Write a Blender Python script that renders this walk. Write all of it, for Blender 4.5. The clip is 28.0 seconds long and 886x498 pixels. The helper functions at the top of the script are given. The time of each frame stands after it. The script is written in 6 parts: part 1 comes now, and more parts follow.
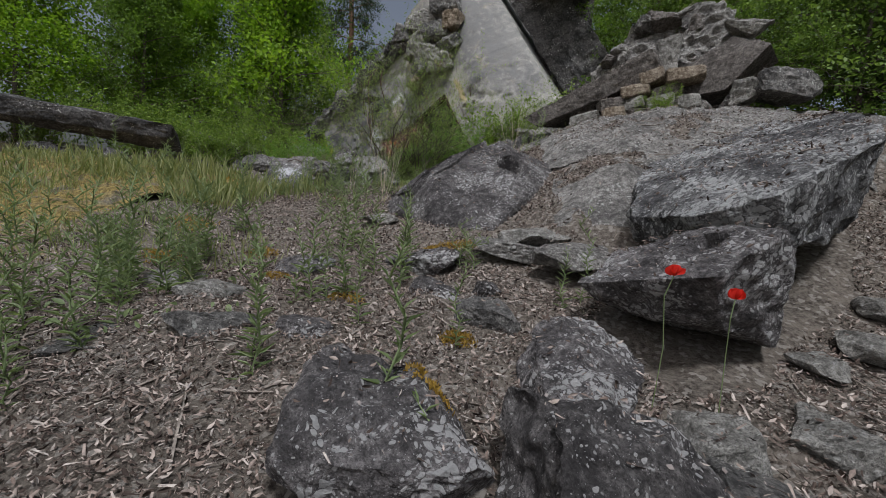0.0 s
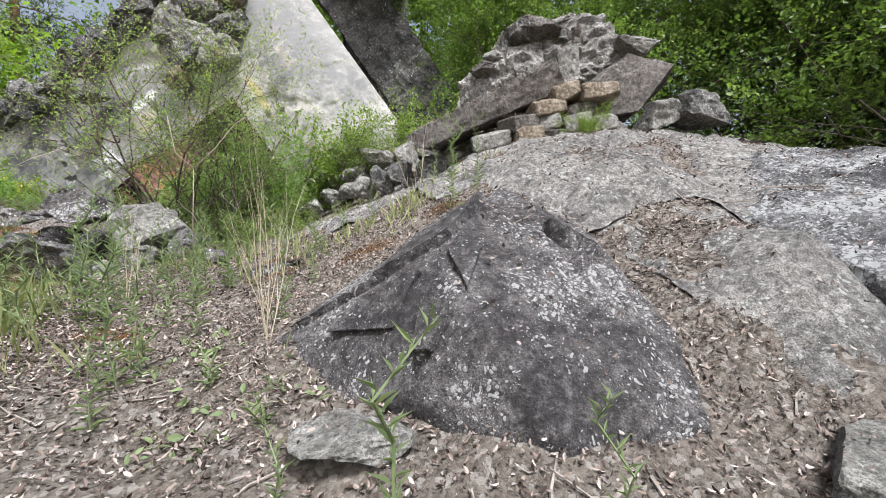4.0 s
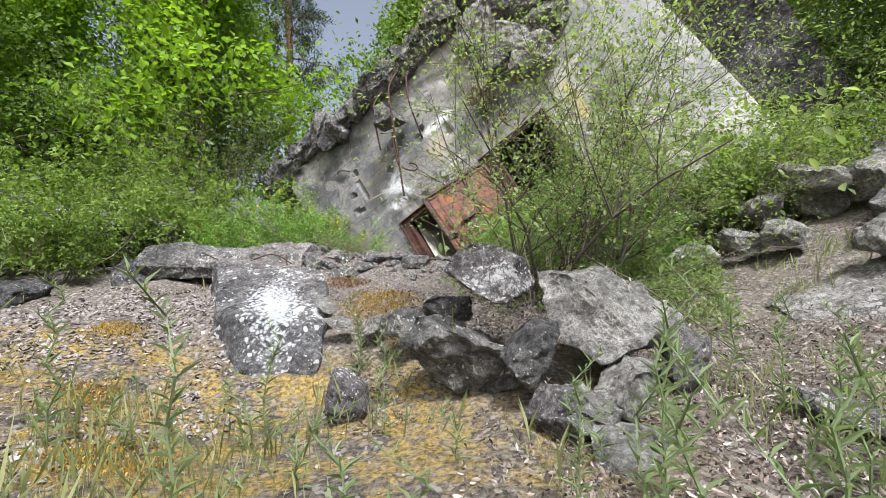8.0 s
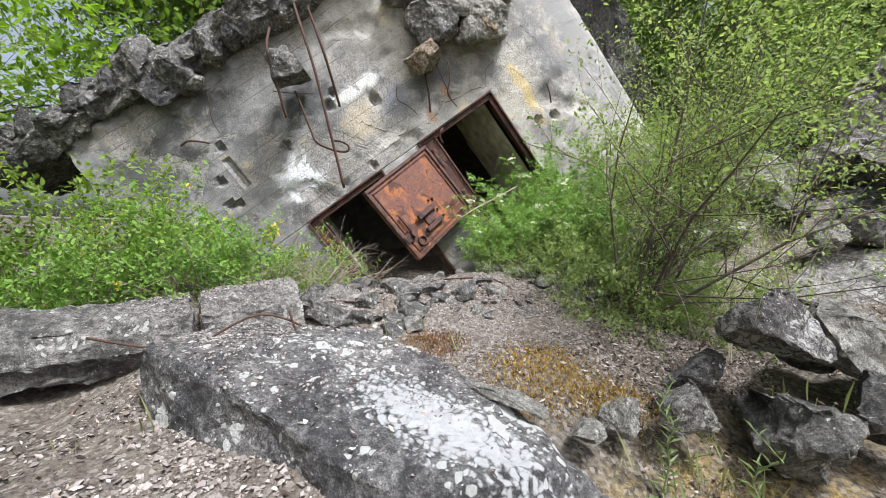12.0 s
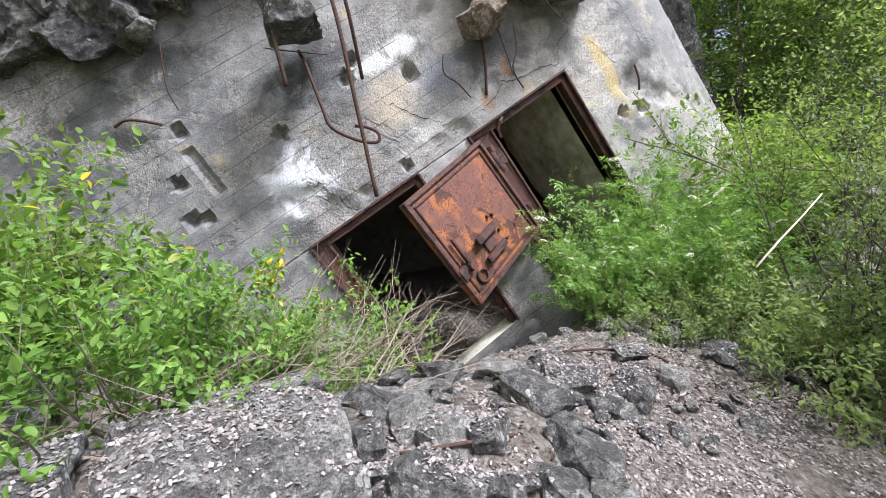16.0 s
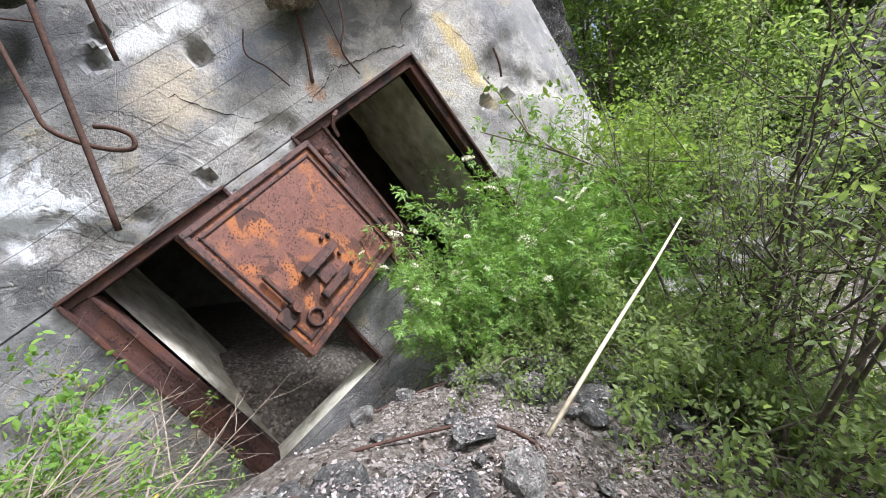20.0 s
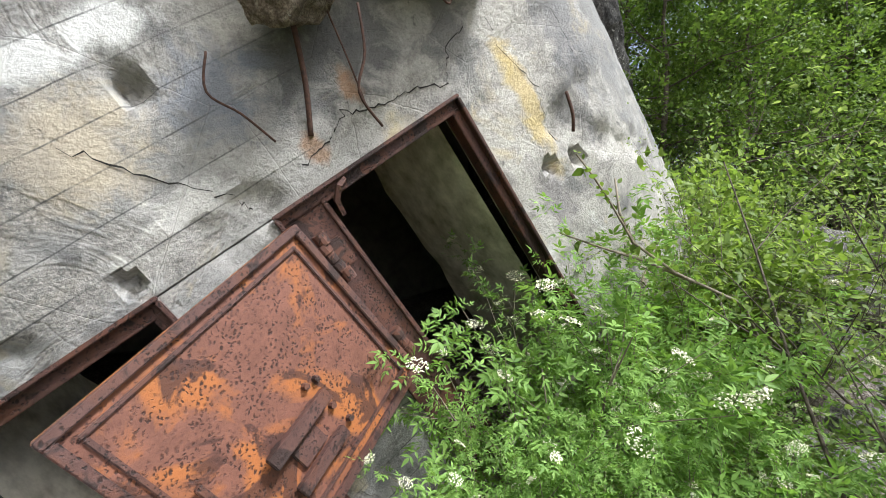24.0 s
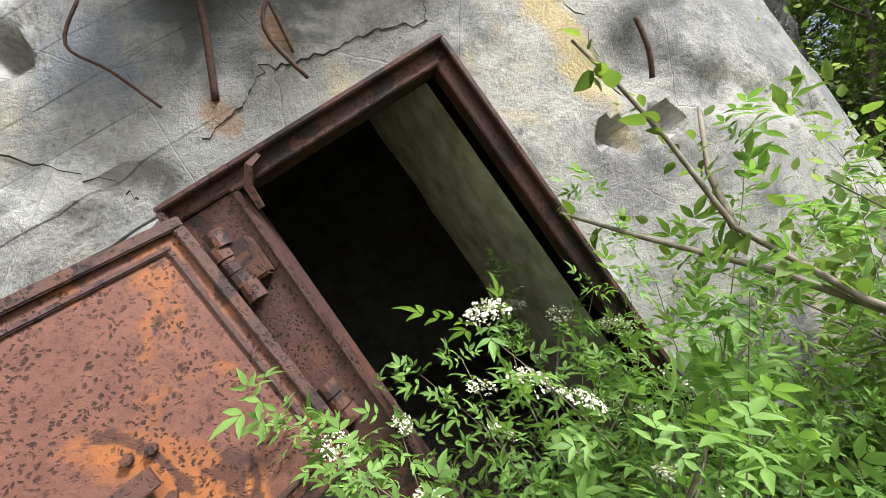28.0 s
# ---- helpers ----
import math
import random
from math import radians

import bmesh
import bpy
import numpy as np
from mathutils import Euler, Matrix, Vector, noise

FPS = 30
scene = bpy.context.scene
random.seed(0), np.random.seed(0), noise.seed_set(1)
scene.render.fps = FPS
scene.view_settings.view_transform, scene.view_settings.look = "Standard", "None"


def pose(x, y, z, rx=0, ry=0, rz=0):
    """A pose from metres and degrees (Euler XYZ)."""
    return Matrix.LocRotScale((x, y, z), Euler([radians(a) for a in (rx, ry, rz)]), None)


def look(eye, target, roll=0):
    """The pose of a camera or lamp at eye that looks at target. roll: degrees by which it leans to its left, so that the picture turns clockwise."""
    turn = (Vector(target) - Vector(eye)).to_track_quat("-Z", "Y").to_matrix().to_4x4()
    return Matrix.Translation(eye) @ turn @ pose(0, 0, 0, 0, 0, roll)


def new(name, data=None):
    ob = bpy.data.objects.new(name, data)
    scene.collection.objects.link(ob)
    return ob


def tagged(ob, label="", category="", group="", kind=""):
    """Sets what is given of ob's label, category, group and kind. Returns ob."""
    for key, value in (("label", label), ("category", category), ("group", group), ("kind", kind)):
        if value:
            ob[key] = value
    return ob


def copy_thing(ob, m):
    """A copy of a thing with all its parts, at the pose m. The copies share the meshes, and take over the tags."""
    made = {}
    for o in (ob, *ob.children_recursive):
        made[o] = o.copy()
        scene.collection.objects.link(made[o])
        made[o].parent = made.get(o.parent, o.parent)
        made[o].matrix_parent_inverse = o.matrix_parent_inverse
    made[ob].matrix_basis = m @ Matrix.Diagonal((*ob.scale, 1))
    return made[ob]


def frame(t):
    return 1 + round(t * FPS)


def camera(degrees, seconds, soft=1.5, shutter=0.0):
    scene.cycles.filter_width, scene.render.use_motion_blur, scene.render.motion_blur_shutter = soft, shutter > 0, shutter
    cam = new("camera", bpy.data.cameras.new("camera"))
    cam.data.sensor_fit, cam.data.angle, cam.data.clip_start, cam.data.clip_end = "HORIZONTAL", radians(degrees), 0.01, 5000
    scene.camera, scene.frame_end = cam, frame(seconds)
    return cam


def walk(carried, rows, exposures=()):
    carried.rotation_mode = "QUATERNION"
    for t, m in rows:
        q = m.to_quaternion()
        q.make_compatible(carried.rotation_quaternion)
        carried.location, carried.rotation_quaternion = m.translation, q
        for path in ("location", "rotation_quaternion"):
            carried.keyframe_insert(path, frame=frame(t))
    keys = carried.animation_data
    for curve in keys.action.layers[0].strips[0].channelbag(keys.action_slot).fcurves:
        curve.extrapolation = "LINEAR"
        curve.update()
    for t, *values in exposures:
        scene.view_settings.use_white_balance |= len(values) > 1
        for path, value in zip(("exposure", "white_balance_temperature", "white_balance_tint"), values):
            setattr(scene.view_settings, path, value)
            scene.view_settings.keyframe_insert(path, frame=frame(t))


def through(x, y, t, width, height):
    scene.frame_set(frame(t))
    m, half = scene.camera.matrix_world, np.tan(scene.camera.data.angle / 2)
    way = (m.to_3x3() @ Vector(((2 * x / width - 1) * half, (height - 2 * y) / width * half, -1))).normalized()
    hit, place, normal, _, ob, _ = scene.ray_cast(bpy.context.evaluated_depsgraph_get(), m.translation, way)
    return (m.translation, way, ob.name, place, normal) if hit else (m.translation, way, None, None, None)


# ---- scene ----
cam = camera(94.3, 28.0, soft=0.5)
PATH = [
    (0, (4.745, 0.213, 1.427), (4.269, 2.146, 1.233), 5.7),
    (0.5, (4.567, 0.284, 1.44), (4.299, 2.256, 1.241), 4.3),
    (1, (4.037, 0.51, 1.508), (3.981, 2.5, 1.315), 3.1),
    (1.5, (3.768, 0.682, 1.567), (3.834, 2.671, 1.369), 2.9),
    (2, (3.512, 1.064, 1.561), (3.63, 3.048, 1.342), 2.6),
    (2.5, (3.298, 1.42, 1.7), (3.435, 3.399, 1.449), 1.5),
    (4.5, (2.359, 3.768, 2.267), (3.193, 5.585, 2.266), -0.4),
    (5, (2.157, 4.17, 2.44), (3.158, 5.899, 2.531), 0.5),
    (5.5, (1.859, 4.521, 2.612), (2.852, 6.251, 2.748), 1.8),
    (6, (1.545, 4.911, 2.607), (2.248, 6.779, 2.74), 2.9),
    (6.5, (1.133, 5.361, 2.674), (1.457, 7.332, 2.769), 3.5),
    (7, (0.6, 5.634, 2.655), (0.612, 7.633, 2.678), 3.0),
    (7.5, (0.059, 5.83, 2.668), (-0.088, 7.825, 2.644), 1.9),
    (8, (-0.375, 6.229, 2.654), (-0.512, 8.224, 2.643), 1.2),
    (8.5, (-0.839, 6.661, 2.794), (-0.819, 8.66, 2.835), 1.1),
    (9, (-1.438, 6.957, 2.851), (-1.181, 8.94, 2.911), 1.5),
    (9.5, (-1.992, 7.134, 2.906), (-1.508, 9.074, 2.939), 1.9),
    (10, (-2.492, 7.371, 2.986), (-1.822, 9.256, 2.974), 1.8),
    (10.5, (-2.906, 7.575, 3.095), (-2.087, 9.399, 3.033), 0.9),
    (11, (-3.257, 7.793, 3.188), (-2.334, 9.564, 3.077), -0.1),
    (11.5, (-3.438, 8.13, 3.212), (-2.457, 9.866, 3.065), -0.8),
    (12, (-3.522, 8.424, 3.216), (-2.475, 10.119, 3.05), -1.1),
    (12.5, (-3.653, 8.84, 3.309), (-2.512, 10.474, 3.142), -1.4),
    (14.5, (-3.244, 10.083, 3.318), (-2.096, 11.717, 3.216), 0.1),
    (15, (-3.245, 10.37, 3.284), (-2.103, 12.008, 3.182), 0.2),
    (15.5, (-3.262, 10.584, 3.307), (-2.118, 12.221, 3.203), 0.3),
    (16, (-3.323, 10.673, 3.315), (-2.158, 12.296, 3.22), -0.4),
    (16.5, (-3.375, 10.723, 3.311), (-2.182, 12.327, 3.236), -1.0),
    (17, (-3.408, 10.729, 3.322), (-2.165, 12.294, 3.263), -1.1),
    (17.5, (-3.415, 10.713, 3.313), (-2.027, 12.152, 3.263), -1.2),
    (18, (-3.255, 10.609, 3.339), (-1.643, 11.792, 3.288), -1.4),
    (18.5, (-3.074, 10.384, 3.365), (-1.3, 11.302, 3.257), -0.8),
    (19, (-2.724, 10.191, 3.298), (-0.944, 11.091, 3.146), 0.3),
    (19.5, (-2.446, 10.412, 3.231), (-0.791, 11.521, 3.055), -1.8),
    (20, (-2.141, 10.893, 3.48), (-0.69, 12.264, 3.363), -4.8),
    (20.5, (-2.002, 11.108, 3.611), (-0.679, 12.603, 3.485), -2.4),
    (21, (-1.846, 11.243, 3.693), (-0.639, 12.83, 3.541), 1.3),
    (21.5, (-1.817, 11.321, 3.746), (-0.574, 12.883, 3.624), 1.3),
    (23.5, (-1.572, 12.154, 4.248), (-0.412, 13.774, 4.074), -1.5),
    (24, (-1.384, 12.009, 4.341), (0.079, 13.367, 4.217), -0.4),
    (24.5, (-0.997, 11.922, 4.279), (0.324, 13.419, 4.155), -1.5),
    (25, (-0.813, 12.038, 4.308), (0.451, 13.583, 4.188), -2.8),
    (25.5, (-0.693, 12.114, 4.297), (0.497, 13.718, 4.196), -2.6),
    (26, (-0.361, 12.182, 4.232), (0.712, 13.868, 4.17), -1.1),
    (26.5, (-0.137, 12.254, 4.125), (0.867, 13.983, 4.165), -0.3),
    (27, (-0.057, 12.252, 4.122), (0.929, 13.989, 4.226), -0.7),
    (27.5, (-0.034, 12.246, 4.152), (0.943, 13.988, 4.243), -0.5),
    (28, (0.017, 12.251, 4.102), (0.931, 14.026, 4.224), 0.1),
]
EXPOSURES = [(0.0, -0.45, 6020, 11), (0.1, -0.22, 6020, 11), (0.4, 0.88, 6020, 11), (6.0, 0.9, 6100, 11), (12.5, 0.92, 6100, 10), (15.0, 1.02, 5820, 14), (20.5, 1.02, 5850, 13), (24.0, 0.98, 6080, 8), (28.0, 0.98, 6120, 8)]

walk(cam, [(t, look(eye, target, roll)) for t, eye, target, roll in PATH], EXPOSURES)

# ---- light: bright thin overcast over a clearing ----
world = bpy.data.worlds.new("sky_world")
scene.world = world
world.use_nodes = True
_nt = world.node_tree
_sky = _nt.nodes.new("ShaderNodeTexSky")
_sky.sky_type = "NISHITA"
_sky.sun_disc = False
_sky.sun_elevation = radians(52)
_sky.sun_rotation = radians(205)
_sky.air_density, _sky.dust_density = 1.0, 5.0
_bg = _nt.nodes["Background"]
_bg.inputs["Strength"].default_value = 0.102
_pale = _nt.nodes.new("ShaderNodeHueSaturation")
_pale.inputs["Saturation"].default_value = 0.5
_nt.links.new(_sky.outputs[0], _pale.inputs["Color"])
_nt.links.new(_pale.outputs[0], _bg.inputs[0])

SUN_WAY = Vector((0.25, -0.6, 1.3)).normalized()
sun_data = bpy.data.lights.new("sun", "SUN")
sun_data.energy, sun_data.angle, sun_data.color = 4.4, radians(12), (1.0, 0.985, 0.96)
sun = new("sun", sun_data)
sun.matrix_world = look(SUN_WAY * 40, (0, 0, 0))

# ---- materials ----
def nodes_of(name, rough=0.85, metal=0.0):
    m = bpy.data.materials.new(name)
    m.use_nodes = True
    nt = m.node_tree
    b = nt.nodes["Principled BSDF"]
    b.inputs["Roughness"].default_value = rough
    b.inputs["Metallic"].default_value = metal
    b.inputs["Specular IOR Level"].default_value = 0.25
    return m, nt, b


def coords(nt, kind="Object"):
    return nt.nodes.new("ShaderNodeTexCoord").outputs[kind]


def noise_tex(nt, vec, scale, detail=6.0, rough=0.6, distort=0.0):
    n = nt.nodes.new("ShaderNodeTexNoise")
    n.inputs["Scale"].default_value, n.inputs["Detail"].default_value = scale, detail
    n.inputs["Roughness"].default_value, n.inputs["Distortion"].default_value = rough, distort
    nt.links.new(vec, n.inputs["Vector"])
    return n.outputs["Fac"]


def voronoi(nt, vec, scale, out="Distance", feature="F1"):
    n = nt.nodes.new("ShaderNodeTexVoronoi")
    n.feature = feature
    n.inputs["Scale"].default_value = scale
    nt.links.new(vec, n.inputs["Vector"])
    return n.outputs[out]


def ramp(nt, fac, stops):
    r = nt.nodes.new("ShaderNodeValToRGB")
    e = r.color_ramp.elements
    while len(e) < len(stops):
        e.new(0.5)
    for k, (p, c) in zip(e, stops):
        k.position = p
        k.color = (c, c, c, 1) if isinstance(c, (int, float)) else (*c, 1)
    nt.links.new(fac, r.inputs[0])
    return r.outputs["Color"]


def mix(nt, fac, a, b, mode="MIX"):
    n = nt.nodes.new("ShaderNodeMix")
    n.data_type, n.blend_type = "RGBA", mode
    for sock, v in ((n.inputs[0], fac), (n.inputs[6], a), (n.inputs[7], b)):
        if isinstance(v, (int, float)):
            sock.default_value = v if sock.type == "VALUE" else (v, v, v, 1)
        elif isinstance(v, tuple):
            sock.default_value = (*v, 1)
        else:
            nt.links.new(v, sock)
    return n.outputs[2]


def math_n(nt, op, a, b=0.0):
    n = nt.nodes.new("ShaderNodeMath")
    n.operation = op
    for sock, v in zip(n.inputs, (a, b)):
        if isinstance(v, (int, float)):
            sock.default_value = v
        else:
            nt.links.new(v, sock)
    return n.outputs[0]


def bump(nt, b, height, dist=0.01, strength=0.6):
    n = nt.nodes.new("ShaderNodeBump")
    n.inputs["Strength"].default_value, n.inputs["Distance"].default_value = strength, dist
    nt.links.new(height, n.inputs["Height"])
    nt.links.new(n.outputs[0], b.inputs["Normal"])


def island(nt):
    return nt.nodes.new("ShaderNodeNewGeometry").outputs["Random Per Island"]


def object_random(nt):
    return nt.nodes.new("ShaderNodeObjectInfo").outputs["Random"]


def rock_material(name, dark, light, lichen=0.5, lichen_colour=(0.62, 0.62, 0.58), moss=0.0, spots=14.0, crust=None):
    m, nt, b = nodes_of(name, 0.9)
    v = coords(nt)
    big = noise_tex(nt, v, 2.2, 8, 0.68, 0.5)
    fine = noise_tex(nt, v, 19.0, 8, 0.75)
    grit = noise_tex(nt, v, 95.0, 4, 0.7)
    c = mix(nt, ramp(nt, big, [(0.40, 0.0), (0.58, 1.0)]), dark, light)
    c = mix(nt, ramp(nt, fine, [(0.40, 0.75), (0.54, 0.0)]), c, tuple(x * 0.4 for x in dark))
    c = mix(nt, ramp(nt, fine, [(0.54, 0.0), (0.68, 0.6)]), c, tuple(min(0.6, x * 1.7) for x in light))
    c = mix(nt, ramp(nt, grit, [(0.42, 0.6), (0.52, 0.0)]), c, tuple(x * 0.35 for x in dark))
    # lichen in rosettes, thick in some places and thin in others
    warp = nt.nodes.new("ShaderNodeVectorMath")
    warp.operation = "ADD"
    wn = nt.nodes.new("ShaderNodeTexNoise")
    wn.inputs["Scale"].default_value = 9.0
    nt.links.new(v, wn.inputs["Vector"])
    sc = nt.nodes.new("ShaderNodeVectorMath")
    sc.operation = "SCALE"
    sc.inputs["Scale"].default_value = 0.12
    nt.links.new(wn.outputs["Color"], sc.inputs[0])
    nt.links.new(v, warp.inputs[0])
    nt.links.new(sc.outputs[0], warp.inputs[1])
    w = warp.outputs[0]
    cell = voronoi(nt, w, spots)
    cell2 = voronoi(nt, w, spots * 2.7)
    area = noise_tex(nt, v, 2.3, 4, 0.65)
    size = math_n(nt, "MULTIPLY", ramp(nt, area, [(0.42 - 0.12 * lichen, 0.0), (0.75 - 0.12 * lichen, 1.0)]), 0.55 * lichen + 0.12)
    mask = ramp(nt, math_n(nt, "SUBTRACT", size, cell), [(0.0, 0.0), (0.05, 1.0)])
    mask2 = ramp(nt, math_n(nt, "SUBTRACT", math_n(nt, "MULTIPLY", size, 0.8), cell2), [(0.0, 0.0), (0.06, 1.0)])
    c = mix(nt, math_n(nt, "MULTIPLY", mask, 0.85), c, mix(nt, fine, lichen_colour, tuple(x * 0.7 for x in lichen_colour)))
    c = mix(nt, math_n(nt, "MULTIPLY", mask2, 0.7), c, tuple(x * 0.85 for x in lichen_colour))
    if crust:
        cx, cy, rx, ry, turn = crust
        sp = nt.nodes.new("ShaderNodeSeparateXYZ")
        nt.links.new(v, sp.inputs[0])
        ca, sa = math.cos(turn), math.sin(turn)
        ux, uy = math_n(nt, "SUBTRACT", sp.outputs["X"], cx), math_n(nt, "SUBTRACT", sp.outputs["Y"], cy)
        a = math_n(nt, "MULTIPLY", math_n(nt, "ADD", math_n(nt, "MULTIPLY", ux, ca), math_n(nt, "MULTIPLY", uy, sa)), 1 / rx)
        d = math_n(nt, "MULTIPLY", math_n(nt, "SUBTRACT", math_n(nt, "MULTIPLY", uy, ca), math_n(nt, "MULTIPLY", ux, sa)), 1 / ry)
        r = math_n(nt, "SQRT", math_n(nt, "ADD", math_n(nt, "MULTIPLY", a, a), math_n(nt, "MULTIPLY", d, d)))
        r = math_n(nt, "ADD", r, math_n(nt, "ADD", math_n(nt, "MULTIPLY", cell2, 0.7), math_n(nt, "MULTIPLY", noise_tex(nt, v, 5.0, 7, 0.75), 1.0)))
        c = mix(nt, ramp(nt, math_n(nt, "MULTIPLY", r, 0.5), [(0.58, 0.88), (0.69, 0.0)]), c, mix(nt, fine, (0.42, 0.43, 0.45), (0.68, 0.68, 0.69)))
    if moss:
        g = nt.nodes.new("ShaderNodeNewGeometry")
        up = nt.nodes.new("ShaderNodeSeparateXYZ")
        nt.links.new(g.outputs["Normal"], up.inputs[0])
        mm = math_n(nt, "MULTIPLY", ramp(nt, up.outputs["Z"], [(0.5, 0.0), (0.8, 1.0)]), ramp(nt, noise_tex(nt, v, 3.0, 5), [(0.55 - 0.2 * moss, 0.0), (0.7 - 0.2 * moss, 1.0)]))
        c = mix(nt, mm, c, mix(nt, ramp(nt, fine, [(0.4, 0.0), (0.6, 1.0)]), (0.08, 0.06, 0.022), (0.4, 0.3, 0.1)))
    nt.links.new(c, b.inputs["Base Color"])
    h = math_n(nt, "ADD", math_n(nt, "MULTIPLY", fine, 1.0), math_n(nt, "MULTIPLY", grit, 0.25))
    bump(nt, b, math_n(nt, "ADD", math_n(nt, "MULTIPLY", big, 0.8), math_n(nt, "ADD", h, math_n(nt, "MULTIPLY", mask, 0.1))), 0.06, 1.0)
    return m


def leaf_material(name, c1, c2, through=0.45, rough=0.5, yellow=None):
    m, nt, b = nodes_of(name, rough)
    r = island(nt)
    c = mix(nt, r, c1, c2)
    c = mix(nt, ramp(nt, noise_tex(nt, coords(nt), 0.9, 3), [(0.35, 0.0), (0.7, 0.3)]), c, tuple(x * 0.6 for x in c1))
    if yellow:
        pick = ramp(nt, voronoi(nt, coords(nt), 3.1, "Color"), [(0.80, 0.0), (0.86, 1.0)])
        c = mix(nt, math_n(nt, "MULTIPLY", pick, ramp(nt, r, [(0.5, 0.0), (0.7, 1.0)])), c, yellow)
    nt.links.new(c, b.inputs["Base Color"])
    t = nt.nodes.new("ShaderNodeBsdfTranslucent")
    tint = mix(nt, 1.0, c, (1.15, 1.2, 0.68), "MULTIPLY")
    nt.links.new(tint, t.inputs["Color"])
    s = nt.nodes.new("ShaderNodeMixShader")
    s.inputs[0].default_value = through
    nt.links.new(b.outputs[0], s.inputs[1])
    nt.links.new(t.outputs[0], s.inputs[2])
    nt.links.new(s.outputs[0], nt.nodes["Material Output"].inputs["Surface"])
    return m


def plain_material(name, c1, c2, scale=20.0, rough=0.85, metal=0.0, dist=0.004):
    m, nt, b = nodes_of(name, rough, metal)
    v = coords(nt)
    n = noise_tex(nt, v, scale, 6, 0.65)
    nt.links.new(mix(nt, ramp(nt, n, [(0.3, 0.0), (0.7, 1.0)]), c1, c2), b.inputs["Base Color"])
    bump(nt, b, n, dist)
    return m


def island_material(name, stops, rough=0.85, through=0.0):
    m, nt, b = nodes_of(name, rough)
    c = ramp(nt, island(nt), stops)
    c = mix(nt, ramp(nt, noise_tex(nt, coords(nt), 60.0, 3), [(0.3, 0.4), (0.7, 0.0)]), c, tuple(x * 0.5 for x in stops[0][1]))
    nt.links.new(c, b.inputs["Base Color"])
    return m


ROCK = rock_material("weathered_concrete", (0.11, 0.106, 0.102), (0.3, 0.285, 0.265), 0.5)
# its dark tone also stands in for shade beside the bunker
ROCK_DARK = rock_material("dark_weathered_shaded_concrete", (0.06, 0.058, 0.058), (0.19, 0.18, 0.175), 0.4)
ROCK_PALE = rock_material("pale_broken_concrete", (0.22, 0.21, 0.19), (0.46, 0.44, 0.4), 0.3)
ROCK_WHITE = rock_material("lichen_crusted_concrete", (0.08, 0.077, 0.08), (0.26, 0.25, 0.245), 0.7, (0.7, 0.7, 0.68), spots=9.0, crust=(0.22, -0.3, 0.5, 1.25, 0.5))
ROCK_FLECK = rock_material("flecked_dark_concrete", (0.1, 0.092, 0.092), (0.27, 0.25, 0.245), 0.85, (0.58, 0.57, 0.56), spots=26.0)
ROCK_WEDGE = rock_material("dark_flecked_wedge", (0.07, 0.064, 0.064), (0.2, 0.186, 0.18), 0.72, (0.56, 0.55, 0.54), spots=30.0)
ROCK_STREAK = rock_material("streaked_pale_concrete", (0.09, 0.088, 0.09), (0.29, 0.285, 0.28), 0.9, (0.54, 0.54, 0.53), spots=24.0)
ROCK_LEDGE = rock_material("bedded_pale_concrete", (0.17, 0.16, 0.15), (0.38, 0.36, 0.33), 0.6, (0.55, 0.54, 0.51), spots=18.0)
ROCK_MOSS = rock_material("mossy_concrete", (0.16, 0.14, 0.1), (0.3, 0.27, 0.2), 0.4, (0.5, 0.48, 0.42), moss=1.15)
# near-black that stands in for the shade inside cracks
CRACK_SHADE = plain_material("crack_shade_black", (0.012, 0.011, 0.01), (0.02, 0.018, 0.016), 10.0)
ROCK_BROWN = rock_material("brown_grey_concrete", (0.1, 0.088, 0.078), (0.23, 0.205, 0.185), 0.15)
ROCK_WARM = rock_material("warm_broken_concrete", (0.2, 0.148, 0.1), (0.4, 0.33, 0.255), 0.12)


